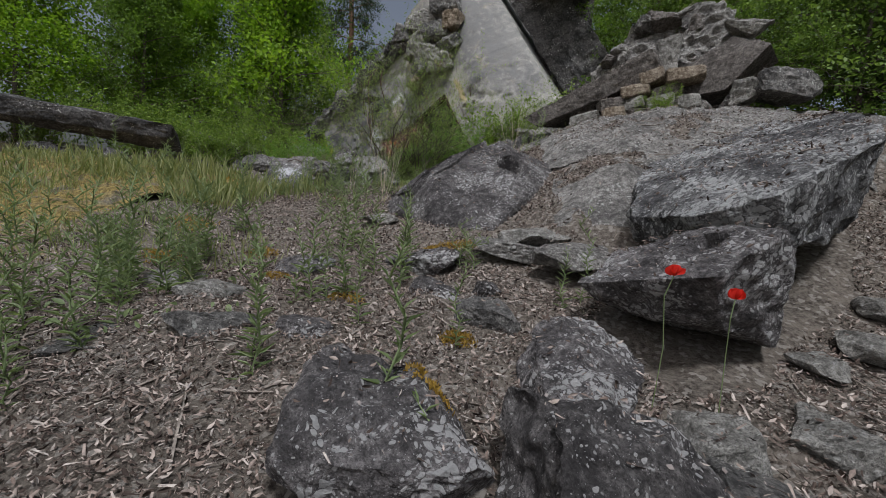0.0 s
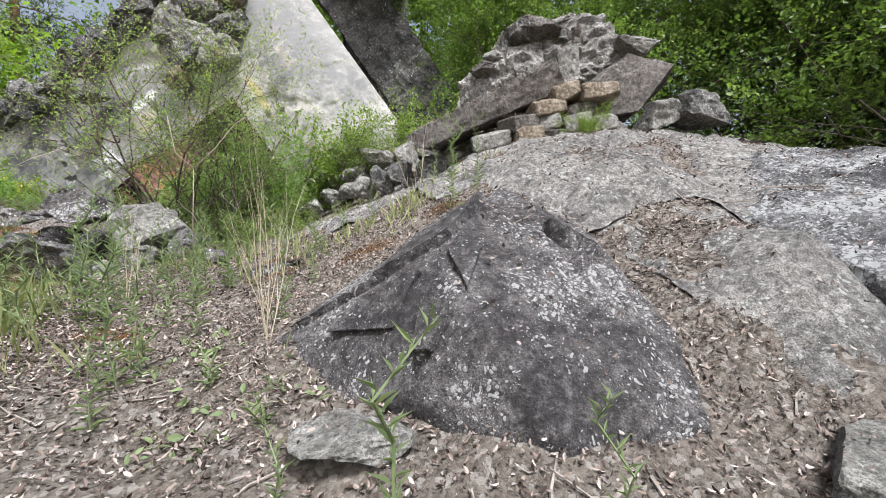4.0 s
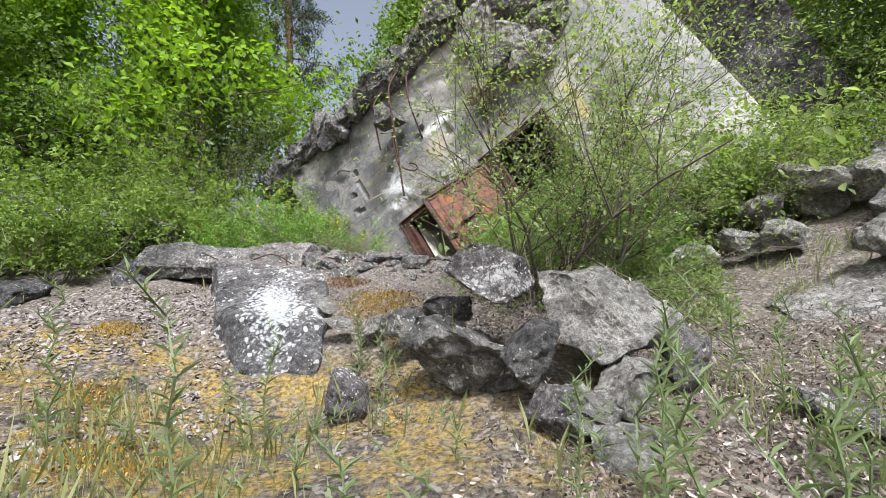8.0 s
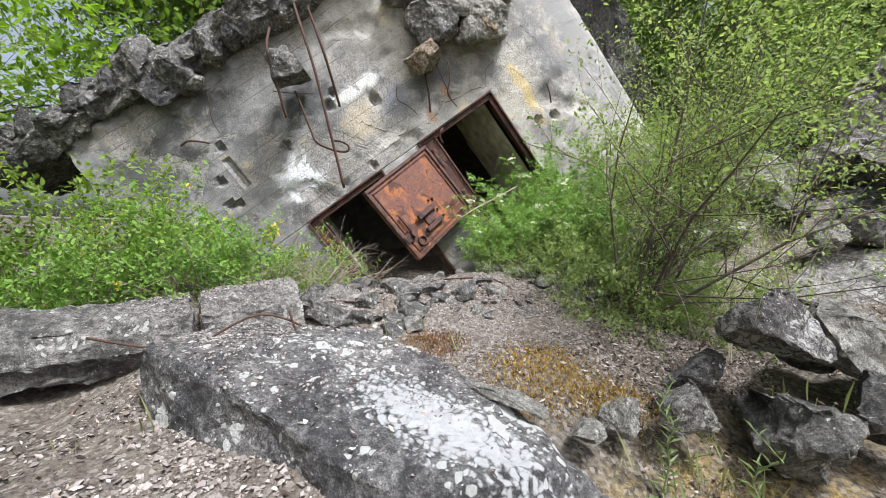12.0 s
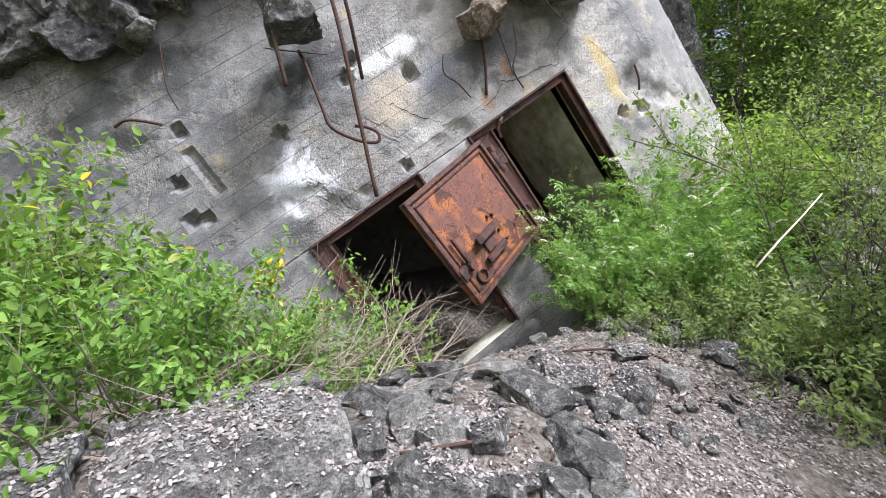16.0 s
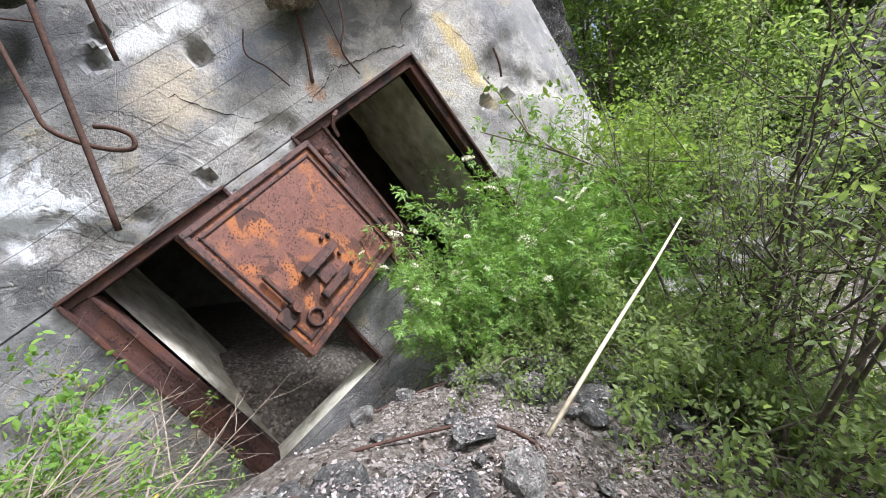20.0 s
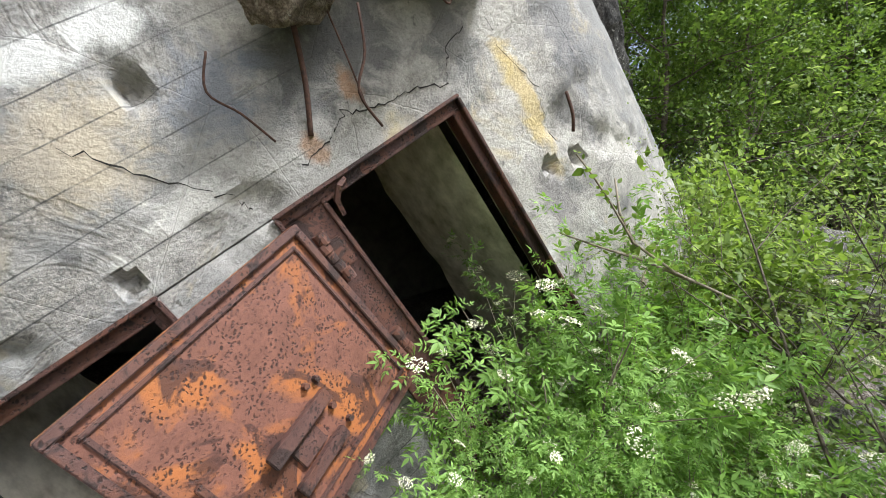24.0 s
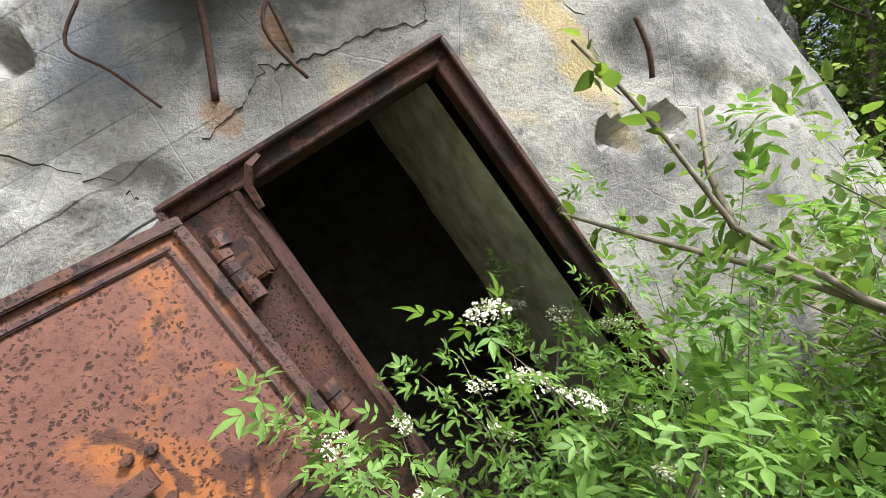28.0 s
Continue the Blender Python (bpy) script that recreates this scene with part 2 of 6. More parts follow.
def soil_material():
    m, nt, b = nodes_of("leaf_litter_soil", 0.95)
    v = coords(nt)
    big = noise_tex(nt, v, 0.55, 5, 0.6)
    mid = noise_tex(nt, v, 3.5, 6, 0.65)
    fine = noise_tex(nt, v, 28.0, 8, 0.75)
    chips = voronoi(nt, v, 34.0, "Color")
    c = mix(nt, ramp(nt, mid, [(0.35, 0.0), (0.65, 1.0)]), (0.05, 0.04, 0.032), (0.16, 0.132, 0.108))
    c = mix(nt, ramp(nt, fine, [(0.42, 0.0), (0.62, 0.8)]), c, (0.25, 0.22, 0.185))
    c = mix(nt, ramp(nt, chips, [(0.70, 0.0), (0.78, 0.75)]), c, (0.34, 0.31, 0.275))
    c = mix(nt, ramp(nt, fine, [(0.3, 0.85), (0.42, 0.0)]), c, (0.035, 0.028, 0.022))
    # ochre moss where x is low, in drifts
    x = nt.nodes.new("ShaderNodeSeparateXYZ")
    nt.links.new(v, x.inputs[0])
    west = ramp(nt, math_n(nt, "ADD", math_n(nt, "MULTIPLY", x.outputs["X"], -0.1), math_n(nt, "MULTIPLY", big, 0.6)), [(0.24, 0.0), (0.4, 1.0)])
    near = ramp(nt, math_n(nt, "MULTIPLY", x.outputs["Y"], 0.1), [(0.96, 1.0), (1.07, 0.0)])
    mm = math_n(nt, "MULTIPLY", math_n(nt, "MULTIPLY", math_n(nt, "MULTIPLY", west, near), ramp(nt, mid, [(0.4, 0.0), (0.53, 0.95)])), ramp(nt, noise_tex(nt, v, 11.0, 6, 0.75), [(0.4, 0.15), (0.55, 1.0)]))
    moss = mix(nt, ramp(nt, fine, [(0.4, 0.0), (0.6, 1.0)]), (0.1, 0.07, 0.02), (0.5, 0.35, 0.09))
    c = mix(nt, mm, c, moss)
    nt.links.new(c, b.inputs["Base Color"])
    bump(nt, b, math_n(nt, "ADD", fine, math_n(nt, "MULTIPLY", chips, 0.4)), 0.05, 0.9)
    return m


SOIL = soil_material()
BARK = plain_material("bark", (0.05, 0.04, 0.033), (0.17, 0.14, 0.115), 18.0, 0.95, dist=0.02)
PINE_BARK = plain_material("pine_bark", (0.11, 0.06, 0.04), (0.28, 0.16, 0.1), 14.0, 0.95, dist=0.03)
TWIG = plain_material("twig_bark", (0.1, 0.085, 0.06), (0.26, 0.22, 0.17), 30.0)
DEADWOOD = plain_material("dead_twig", (0.16, 0.125, 0.095), (0.34, 0.28, 0.22), 30.0)
DRY = plain_material("dry_straw", (0.38, 0.32, 0.22), (0.6, 0.53, 0.4), 30.0)
LEAF_OAK = leaf_material("broad_leaf", (0.085, 0.15, 0.025), (0.17, 0.26, 0.045), 0.5)
LEAF_DARK = leaf_material("shade_leaf", (0.05, 0.09, 0.022), (0.1, 0.155, 0.035), 0.45)
LEAF_MAPLE = leaf_material("maple_leaf", (0.14, 0.26, 0.02), (0.28, 0.42, 0.035), 0.5)
LEAF_BUSH = leaf_material("bush_leaf", (0.12, 0.19, 0.04), (0.25, 0.34, 0.075), 0.5)
LEAF_HORN = leaf_material("hornbeam_leaf", (0.08, 0.14, 0.03), (0.19, 0.275, 0.06), 0.45)
LEAF_OLIVE = leaf_material("olive_leaf", (0.15, 0.21, 0.08), (0.32, 0.39, 0.155), 0.6)
LEAF_ELDER = leaf_material("elder_leaf", (0.13, 0.24, 0.05), (0.27, 0.42, 0.11), 0.45)
LEAF_YELLOW = leaf_material("yellowing_leaf", (0.12, 0.24, 0.045), (0.25, 0.38, 0.08), 0.45, yellow=(0.6, 0.42, 0.03))
LEAF_PINE = leaf_material("pine_needle", (0.035, 0.06, 0.025), (0.07, 0.1, 0.04), 0.2)
LEAF_WEED = leaf_material("weed_leaf", (0.14, 0.19, 0.085), (0.26, 0.32, 0.16), 0.4)
GRASS = leaf_material("grass_blade", (0.18, 0.225, 0.08), (0.42, 0.42, 0.22), 0.45)
FLOWER = plain_material("cream_flower", (0.58, 0.56, 0.38), (0.76, 0.74, 0.58), 60.0)
PETAL = leaf_material("poppy_petal", (0.6, 0.02, 0.012), (0.75, 0.035, 0.02), 0.4)
LITTER = island_material("dead_leaf", [(0.0, (0.03, 0.021, 0.018)), (0.3, (0.1, 0.073, 0.058)), (0.58, (0.235, 0.18, 0.15)), (0.82, (0.4, 0.33, 0.285)), (1.0, (0.52, 0.46, 0.41))])
CHIPS = island_material("concrete_chip", [(0.0, (0.14, 0.118, 0.108)), (0.5, (0.26, 0.225, 0.21)), (0.93, (0.36, 0.32, 0.3)), (1.0, (0.5, 0.475, 0.455))])
MOSS = leaf_material("ochre_moss", (0.2, 0.12, 0.02), (0.5, 0.33, 0.07), 0.3)
MOSS_RED = leaf_material("russet_moss", (0.12, 0.06, 0.03), (0.3, 0.17, 0.08), 0.3)
BLEACHED = plain_material("bleached_wood", (0.5, 0.47, 0.4), (0.75, 0.72, 0.64), 30.0)
REBAR = plain_material("rusty_bar", (0.032, 0.02, 0.017), (0.095, 0.05, 0.036), 35.0, 0.85)
DARKWOOD = plain_material("weathered_wood", (0.12, 0.1, 0.085), (0.33, 0.29, 0.25), 30.0)

def wall_material():
    """Board-marked concrete: boards run along local x, stained grey and cream, with soot, lime runs and rust."""
    m, nt, b = nodes_of("board_marked_concrete", 0.88)
    v = coords(nt)
    s = nt.nodes.new("ShaderNodeSeparateXYZ")
    nt.links.new(v, s.inputs[0])
    big = noise_tex(nt, v, 0.75, 6, 0.62, 0.6)
    mid = noise_tex(nt, v, 3.2, 7, 0.65, 0.5)
    fine = noise_tex(nt, v, 30.0, 8, 0.7)
    c = mix(nt, ramp(nt, mid, [(0.3, 0.0), (0.66, 1.0)]), (0.125, 0.124, 0.125), (0.44, 0.43, 0.405))
    # the west half is greyer, the east half cream
    east = ramp(nt, math_n(nt, "ADD", math_n(nt, "MULTIPLY", s.outputs["X"], 0.12), math_n(nt, "MULTIPLY", big, 0.5)), [(0.1, 0.0), (0.42, 1.0)])
    c = mix(nt, east, mix(nt, 0.4, c, (0.11, 0.11, 0.114)), mix(nt, 0.55, c, (0.46, 0.43, 0.375)))
    # each board has a tone of its own
    bi = math_n(nt, "FLOOR", math_n(nt, "MULTIPLY", s.outputs["Y"], 4.55))
    wn = nt.nodes.new("ShaderNodeTexWhiteNoise")
    wn.noise_dimensions = "1D"
    nt.links.new(bi, wn.inputs["W"])
    c = mix(nt, math_n(nt, "MULTIPLY", wn.outputs["Value"], 0.22), c, (0.16, 0.16, 0.16))
    # soot and algae
    dark = ramp(nt, noise_tex(nt, v, 1.1, 7, 0.7, 0.3), [(0.52, 0.0), (0.63, 0.8)])
    c = mix(nt, dark, c, (0.1, 0.098, 0.1))
    spots = ramp(nt, noise_tex(nt, v, 7.5, 5, 0.7), [(0.6, 0.0), (0.68, 0.7)])
    c = mix(nt, spots, c, (0.09, 0.088, 0.085))
    # yellow seepage, pale lime
    seep = ramp(nt, noise_tex(nt, v, 1.7, 4, 0.6, 0.8), [(0.60, 0.0), (0.72, 0.5)])
    c = mix(nt, seep, c, (0.5, 0.4, 0.2))
    lime = ramp(nt, noise_tex(nt, v, 2.6, 6, 0.6, 0.4), [(0.64, 0.0), (0.7, 0.4)])
    c = mix(nt, lime, c, (0.66, 0.66, 0.65))
    c = mix(nt, ramp(nt, fine, [(0.28, 0.55), (0.5, 0.0)]), c, (0.1, 0.095, 0.09))
    # single stains: lime, soot under the hanging lumps, rust runs, yellow seepage
    wob = noise_tex(nt, v, 4.5, 6, 0.65, 0.6)

    def stain(cx, cy, rx, ry, colour, much):
        dx = math_n(nt, "MULTIPLY", math_n(nt, "SUBTRACT", s.outputs["X"], cx), 1 / rx)
        dy = math_n(nt, "MULTIPLY", math_n(nt, "SUBTRACT", s.outputs["Y"], cy), 1 / ry)
        d = math_n(nt, "SQRT", math_n(nt, "ADD", math_n(nt, "MULTIPLY", dx, dx), math_n(nt, "MULTIPLY", dy, dy)))
        d = math_n(nt, "ADD", d, math_n(nt, "MULTIPLY", wob, 1.6))
        return mix(nt, ramp(nt, math_n(nt, "MULTIPLY", d, 0.5), [(0.56, much), (0.74, 0.0)]), c, colour)

    for one in ((-1.75, 0.62, 0.7, 0.55, (0.66, 0.67, 0.69), 0.9), (-0.3, 1.25, 0.8, 0.22, (0.66, 0.66, 0.64), 0.8), (-1.1, 1.5, 0.9, 0.5, (0.06, 0.06, 0.065), 0.8), (0.9, 0.62, 1.1, 0.55, (0.08, 0.08, 0.082), 0.8), (0.45, 0.22, 0.12, 0.2, (0.3, 0.16, 0.08), 0.6), (0.85, 0.42, 0.12, 0.2, (0.33, 0.18, 0.09), 0.6), (2.05, -0.35, 0.2, 1.0, (0.5, 0.38, 0.15), 0.75), (-3.3, 1.9, 1.3, 0.9, (0.07, 0.07, 0.07), 0.85), (-2.2, 2.2, 0.8, 0.6, (0.07, 0.07, 0.07), 0.8), (0.15, 0.75, 0.5, 0.45, (0.15, 0.165, 0.2), 0.7), (2.75, 0.1, 0.5, 1.1, (0.12, 0.12, 0.13), 0.7), (-0.55, 0.8, 0.6, 0.5, (0.5, 0.42, 0.3), 0.6), (-0.9, 0.95, 0.5, 0.5, (0.1, 0.1, 0.105), 0.4), (-0.45, 0.22, 0.75, 0.3, (0.56, 0.545, 0.51), 0.8), (2.9, 1.3, 0.45, 1.3, (0.1, 0.1, 0.105), 0.6), (3.2, -0.8, 0.4, 1.1, (0.11, 0.11, 0.115), 0.6), (2.5, 0.9, 0.3, 0.8, (0.13, 0.13, 0.135), 0.5), (1.75, 0.3, 0.35, 0.8, (0.1, 0.1, 0.1), 0.7), (3.6, 0.2, 0.7, 1.8, (0.11, 0.11, 0.12), 0.65), (1.85, -1.1, 0.25, 0.5, (0.12, 0.11, 0.12), 0.6), (2.7, 1.9, 3.0, 2.4, (0.17, 0.168, 0.166), 0.75), (3.7, 0.3, 1.5, 4.0, (0.2, 0.197, 0.192), 0.7)):
        c = stain(*one)
    # burst skin: bare aggregate, rough and speckled
    agg = ramp(nt, noise_tex(nt, v, 1.35, 5, 0.65, 0.7), [(0.54, 0.0), (0.58, 1.0)])
    agg = math_n(nt, "MULTIPLY", agg, math_n(nt, "SUBTRACT", 1.0, math_n(nt, "MULTIPLY", east, 0.8)))
    stone = ramp(nt, noise_tex(nt, v, 55.0, 4, 0.75), [(0.35, 0.0), (0.65, 1.0)])
    cellh = math_n(nt, "SUBTRACT", 1.0, noise_tex(nt, v, 17.0, 8, 0.78, 0.4))
    c = mix(nt, math_n(nt, "MULTIPLY", agg, 0.75), c, mix(nt, stone, (0.1, 0.098, 0.095), (0.42, 0.39, 0.35)))
    c = mix(nt, math_n(nt, "MULTIPLY", agg, ramp(nt, cellh, [(0.5, 0.0), (0.64, 0.75)])), c, (0.07, 0.066, 0.062))
    # thin dark lines in the joints between the boards, fainter to the east
    fr = math_n(nt, "FRACT", math_n(nt, "MULTIPLY", s.outputs["Y"], 4.55))
    joint = ramp(nt, math_n(nt, "ABSOLUTE", math_n(nt, "SUBTRACT", fr, 0.5)), [(0.470, 0.0), (0.492, 0.8)])
    west = ramp(nt, math_n(nt, "MULTIPLY", math_n(nt, "ADD", s.outputs["X"], 4.2), 0.1), [(0.40, 1.0), (0.52, 0.15)])
    c = mix(nt, math_n(nt, "MULTIPLY", math_n(nt, "MULTIPLY", joint, west), ramp(nt, mid, [(0.35, 0.1), (0.55, 1.0)])), c, (0.05, 0.05, 0.05))
    # hairline cracks
    crack = ramp(nt, voronoi(nt, mix(nt, 0.015, v, noise_tex(nt, v, 5.0, 5)), 1.1, "Distance", "DISTANCE_TO_EDGE"), [(0.0, 0.2), (0.004, 0.0)])
    c = mix(nt, math_n(nt, "MULTIPLY", crack, ramp(nt, big, [(0.55, 0.0), (0.62, 0.8)])), c, (0.06, 0.055, 0.05))
    nt.links.new(c, b.inputs["Base Color"])
    rough = math_n(nt, "MULTIPLY", math_n(nt, "MULTIPLY", agg, cellh), -1.0)
    bump(nt, b, math_n(nt, "ADD", math_n(nt, "ADD", fine, rough), math_n(nt, "MULTIPLY", crack, -1.0)), 0.025, 0.8)
    return m


def rust_material(name, base, orange, dark, patches=1.0):
    m, nt, b = nodes_of(name, 0.62)
    b.inputs["Specular IOR Level"].default_value = 0.3
    v = coords(nt)
    big = noise_tex(nt, v, 2.4, 6, 0.6, 0.6)
    mid = noise_tex(nt, v, 9.0, 7, 0.7, 0.5)
    fine = noise_tex(nt, v, 42.0, 6, 0.7)
    c = mix(nt, ramp(nt, mid, [(0.35, 0.0), (0.65, 1.0)]), base, tuple(x * 1.5 for x in base))
    c = mix(nt, math_n(nt, "MULTIPLY", ramp(nt, big, [(0.47, 0.0), (0.57, 1.0)]), 0.9 * patches), c, mix(nt, mid, orange, tuple(x * 0.55 for x in orange)))
    blot = ramp(nt, noise_tex(nt, v, 2.6, 5, 0.6, 0.9), [(0.55, 0.0), (0.59, 0.85)])
    c = mix(nt, blot, c, dark)
    pit = ramp(nt, voronoi(nt, mix(nt, 0.1, v, noise_tex(nt, v, 14.0, 4)), 46.0), [(0.24, 0.95), (0.44, 0.0)])
    pit = math_n(nt, "MULTIPLY", pit, ramp(nt, noise_tex(nt, v, 5.0, 4), [(0.38, 0.15), (0.55, 1.0)]))
    c = mix(nt, pit, c, tuple(x * 0.6 for x in dark))
    nt.links.new(c, b.inputs["Base Color"])
    bump(nt, b, math_n(nt, "SUBTRACT", fine, math_n(nt, "MULTIPLY", pit, 0.8)), 0.006, 0.6)
    return m


WALL = wall_material()
# the room's plaster is a darker tone than the doorways'
ROOM = plain_material("dark_plaster", (0.1, 0.095, 0.085), (0.22, 0.21, 0.18), 4.0)
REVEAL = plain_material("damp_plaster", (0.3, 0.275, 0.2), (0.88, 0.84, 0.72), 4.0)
RUST = rust_material("rusted_steel", (0.06, 0.03, 0.025), (0.16, 0.06, 0.03), (0.025, 0.016, 0.015), 0.5)
RUST_LEAF = rust_material("rusted_painted_steel", (0.105, 0.044, 0.03), (0.36, 0.125, 0.035), (0.045, 0.02, 0.016))

# ---- mesh tools ----
def mesh_of(name, verts, faces, mats, smooth=False, index=None):
    me = bpy.data.meshes.new(name)
    me.from_pydata(verts if isinstance(verts, list) else verts.tolist(), [], faces if isinstance(faces, list) else faces.tolist())
    for m in mats if isinstance(mats, (list, tuple)) else [mats]:
        me.materials.append(m)
    if index is not None:
        me.polygons.foreach_set("material_index", np.asarray(index, dtype=np.int32))
    if smooth:
        me.polygons.foreach_set("use_smooth", np.ones(len(me.polygons), dtype=bool))
    me.update()
    return me


def thing(name, mesh=None, label="", category="", group="", kind="", m=None):
    ob = new(name, mesh)
    if m is not None:
        ob.matrix_world = m
    return tagged(ob, label, category, group, kind)


def child(name, mesh, parent, label="", m=None):
    ob = new(name, mesh)
    ob.parent = parent
    if m is not None:
        ob.matrix_local = m
    return tagged(ob, label)


def fbm(p, scale, octaves=4, seed=0.0):
    """Fractal noise for an array of points."""
    out = np.empty(len(p))
    off = Vector((seed * 13.7, seed * 7.1, seed * 3.3))
    for i, q in enumerate(p):
        out[i] = noise.fractal(Vector(q) * scale + off, 0.9, 2.1, octaves)
    return out


def icosphere(level):
    bm = bmesh.new()
    bmesh.ops.create_icosphere(bm, subdivisions=level, radius=1.0)
    v = np.array([x.co[:] for x in bm.verts])
    f = np.array([[x.index for x in g.verts] for g in bm.faces])
    bm.free()
    return v, f


ICO = {k: icosphere(k) for k in (1, 2, 3, 4, 5, 6)}


def normals_of(v, f):
    t = v[f]
    n = np.cross(t[:, 1] - t[:, 0], t[:, 2] - t[:, 0])
    out = np.zeros_like(v)
    for k in range(3):
        np.add.at(out, f[:, k], n)
    return out / (np.linalg.norm(out, axis=1, keepdims=True) + 1e-9)


def rock_mesh(name, size, seed, mat, level=4, cuts=16, keep=0.5, rough=0.07, boxy=0.0, planes=()):
    """A boulder: a ball cut flat by planes, then roughened. boxy: how far it goes towards a block."""
    rng = np.random.default_rng(seed)
    v, f = ICO[level]
    v = v.copy()
    if boxy:
        p = 2 + 10 * boxy
        v = v / (np.abs(v) ** p).sum(1, keepdims=True) ** (1 / p)
    for _ in range(cuts):
        n = rng.normal(size=3)
        n /= np.linalg.norm(n)
        h = np.quantile(v @ n, 1) * (keep + (0.92 - keep) * rng.random())
        v -= np.maximum(v @ n - h, 0)[:, None] * n
    for nx, ny, nz, h in planes:
        n = np.array((nx, ny, nz)) / math.sqrt(nx * nx + ny * ny + nz * nz)
        v -= np.maximum(v @ n - h, 0)[:, None] * n
    v = v * np.array(size) / 2
    s = min(size)
    nn = normals_of(v, f)
    v += nn * (fbm(v, 1.1 / s, 4, seed % 97) * rough * s)[:, None]
    v += nn * (fbm(v, 5.5 / s, 4, seed % 89) * rough * 0.65 * s)[:, None]
    v -= nn * (np.abs(fbm(v, 2.6 / s, 3, seed % 83)) * rough * 0.9 * s)[:, None]
    return mesh_of(name, v, f, mat)


def slab_mesh(name, corners, mat, step=0.08, rough=0.04, seed=1, dents=()):
    """A broken block: the hull of a few corners, divided and roughened."""
    bm = bmesh.new()
    for c in corners:
        bm.verts.new(c)
    bmesh.ops.convex_hull(bm, input=bm.verts)
    bmesh.ops.delete(bm, geom=[v for v in bm.verts if not v.link_faces], context="VERTS")
    for _ in range(7):
        long = [e for e in bm.edges if e.calc_length() > step * 1.6]
        if not long or len(bm.faces) > 30000:
            break
        bmesh.ops.subdivide_edges(bm, edges=long, cuts=1)
        bmesh.ops.triangulate(bm, faces=[g for g in bm.faces if len(g.verts) > 3])
    bm.normal_update()
    for _ in range(1):
        bmesh.ops.smooth_vert(bm, verts=bm.verts, factor=0.22, use_axis_x=True, use_axis_y=True, use_axis_z=True)
    bm.normal_update()
    off = Vector((seed * 3.1, seed * 1.7, seed * 5.3))
    for v in bm.verts:
        d = noise.fractal(v.co * 1.3 + off, 0.9, 2.1, 3) * rough - abs(noise.fractal(v.co * 3.1 + off, 0.9, 2.1, 3)) * rough * 0.9 + noise.fractal(v.co * 9 + off, 0.9, 2.1, 3) * rough * 0.4
        for x, y, z, r, deep in dents:
            q = (v.co - Vector((x, y, z))).length / r
            if q < 1:
                d = min(d, -deep * min(1.0, 3.5 * (1 - q)))
        v.co += v.normal * d
    me = bpy.data.meshes.new(name)
    bm.to_mesh(me)
    bm.free()
    me.materials.append(mat)
    return me


def tube(points, radii, sides=6, cap=True):
    """Verts and faces of a tapered tube through points."""
    pts = [Vector(p) for p in points]
    verts, faces = [], []
    for i, p in enumerate(pts):
        d = (pts[min(i + 1, len(pts) - 1)] - pts[max(i - 1, 0)]).normalized()
        a = d.orthogonal().normalized() if i == 0 else (a - d * a.dot(d)).normalized()
        b = d.cross(a)
        for k in range(sides):
            w = 2 * math.pi * k / sides
            verts.append((p + (a * math.cos(w) + b * math.sin(w)) * radii[i])[:])
    for i in range(len(pts) - 1):
        for k in range(sides):
            k2 = (k + 1) % sides
            faces.append((i * sides + k, i * sides + k2, (i + 1) * sides + k2, (i + 1) * sides + k))
    if cap:
        faces.append(tuple(range(sides))[::-1])
        faces.append(tuple((len(pts) - 1) * sides + k for k in range(sides)))
    return verts, faces


def join_parts(parts):
    verts, faces = [], []
    for v, f in parts:
        o = len(verts)
        verts.extend(v)
        faces.extend(tuple(i + o for i in g) for g in f)
    return verts, faces


def turns(rng, n, tilt=1.0):
    """n random rotation matrices; a small tilt keeps the local z upward."""
    yaw = rng.random(n) * 2 * np.pi
    ax, ay = rng.normal(size=n) * tilt, rng.normal(size=n) * tilt
    cy, sy, ca, sa, cb, sb = np.cos(yaw), np.sin(yaw), np.cos(ax), np.sin(ax), np.cos(ay), np.sin(ay)
    z, o = np.zeros(n), np.ones(n)
    rz = np.array([[cy, -sy, z], [sy, cy, z], [z, z, o]]).transpose(2, 0, 1)
    rx = np.array([[o, z, z], [z, ca, -sa], [z, sa, ca]]).transpose(2, 0, 1)
    ry = np.array([[cb, z, sb], [z, o, z], [-sb, z, cb]]).transpose(2, 0, 1)
    return ry @ rx @ rz


def scatter_mesh(name, template, faces, places, mats, sizes, rot):
    """Many small pieces joined in one mesh: the template at each place, turned and sized."""
    t = np.asarray(template, float)
    n = len(places)
    v = np.einsum("nij,kj->nki", rot, t) * np.asarray(sizes)[:, None, None] + np.asarray(places)[:, None, :]
    width = len(faces[0])
    f = np.asarray(faces)[None] + (np.arange(n) * len(t))[:, None, None]
    me = bpy.data.meshes.new(name)
    v = v.reshape(-1, 3)
    f = f.reshape(-1, width)
    me.vertices.add(len(v))
    me.vertices.foreach_set("co", v.ravel())
    me.loops.add(f.size)
    me.loops.foreach_set("vertex_index", f.ravel().astype(np.int32))
    me.polygons.add(len(f))
    me.polygons.foreach_set("loop_start", np.arange(0, f.size, width, dtype=np.int32))
    me.polygons.foreach_set("loop_total", np.full(len(f), width, dtype=np.int32))
    me.materials.append(mats)
    me.update(calc_edges=True)
    return me


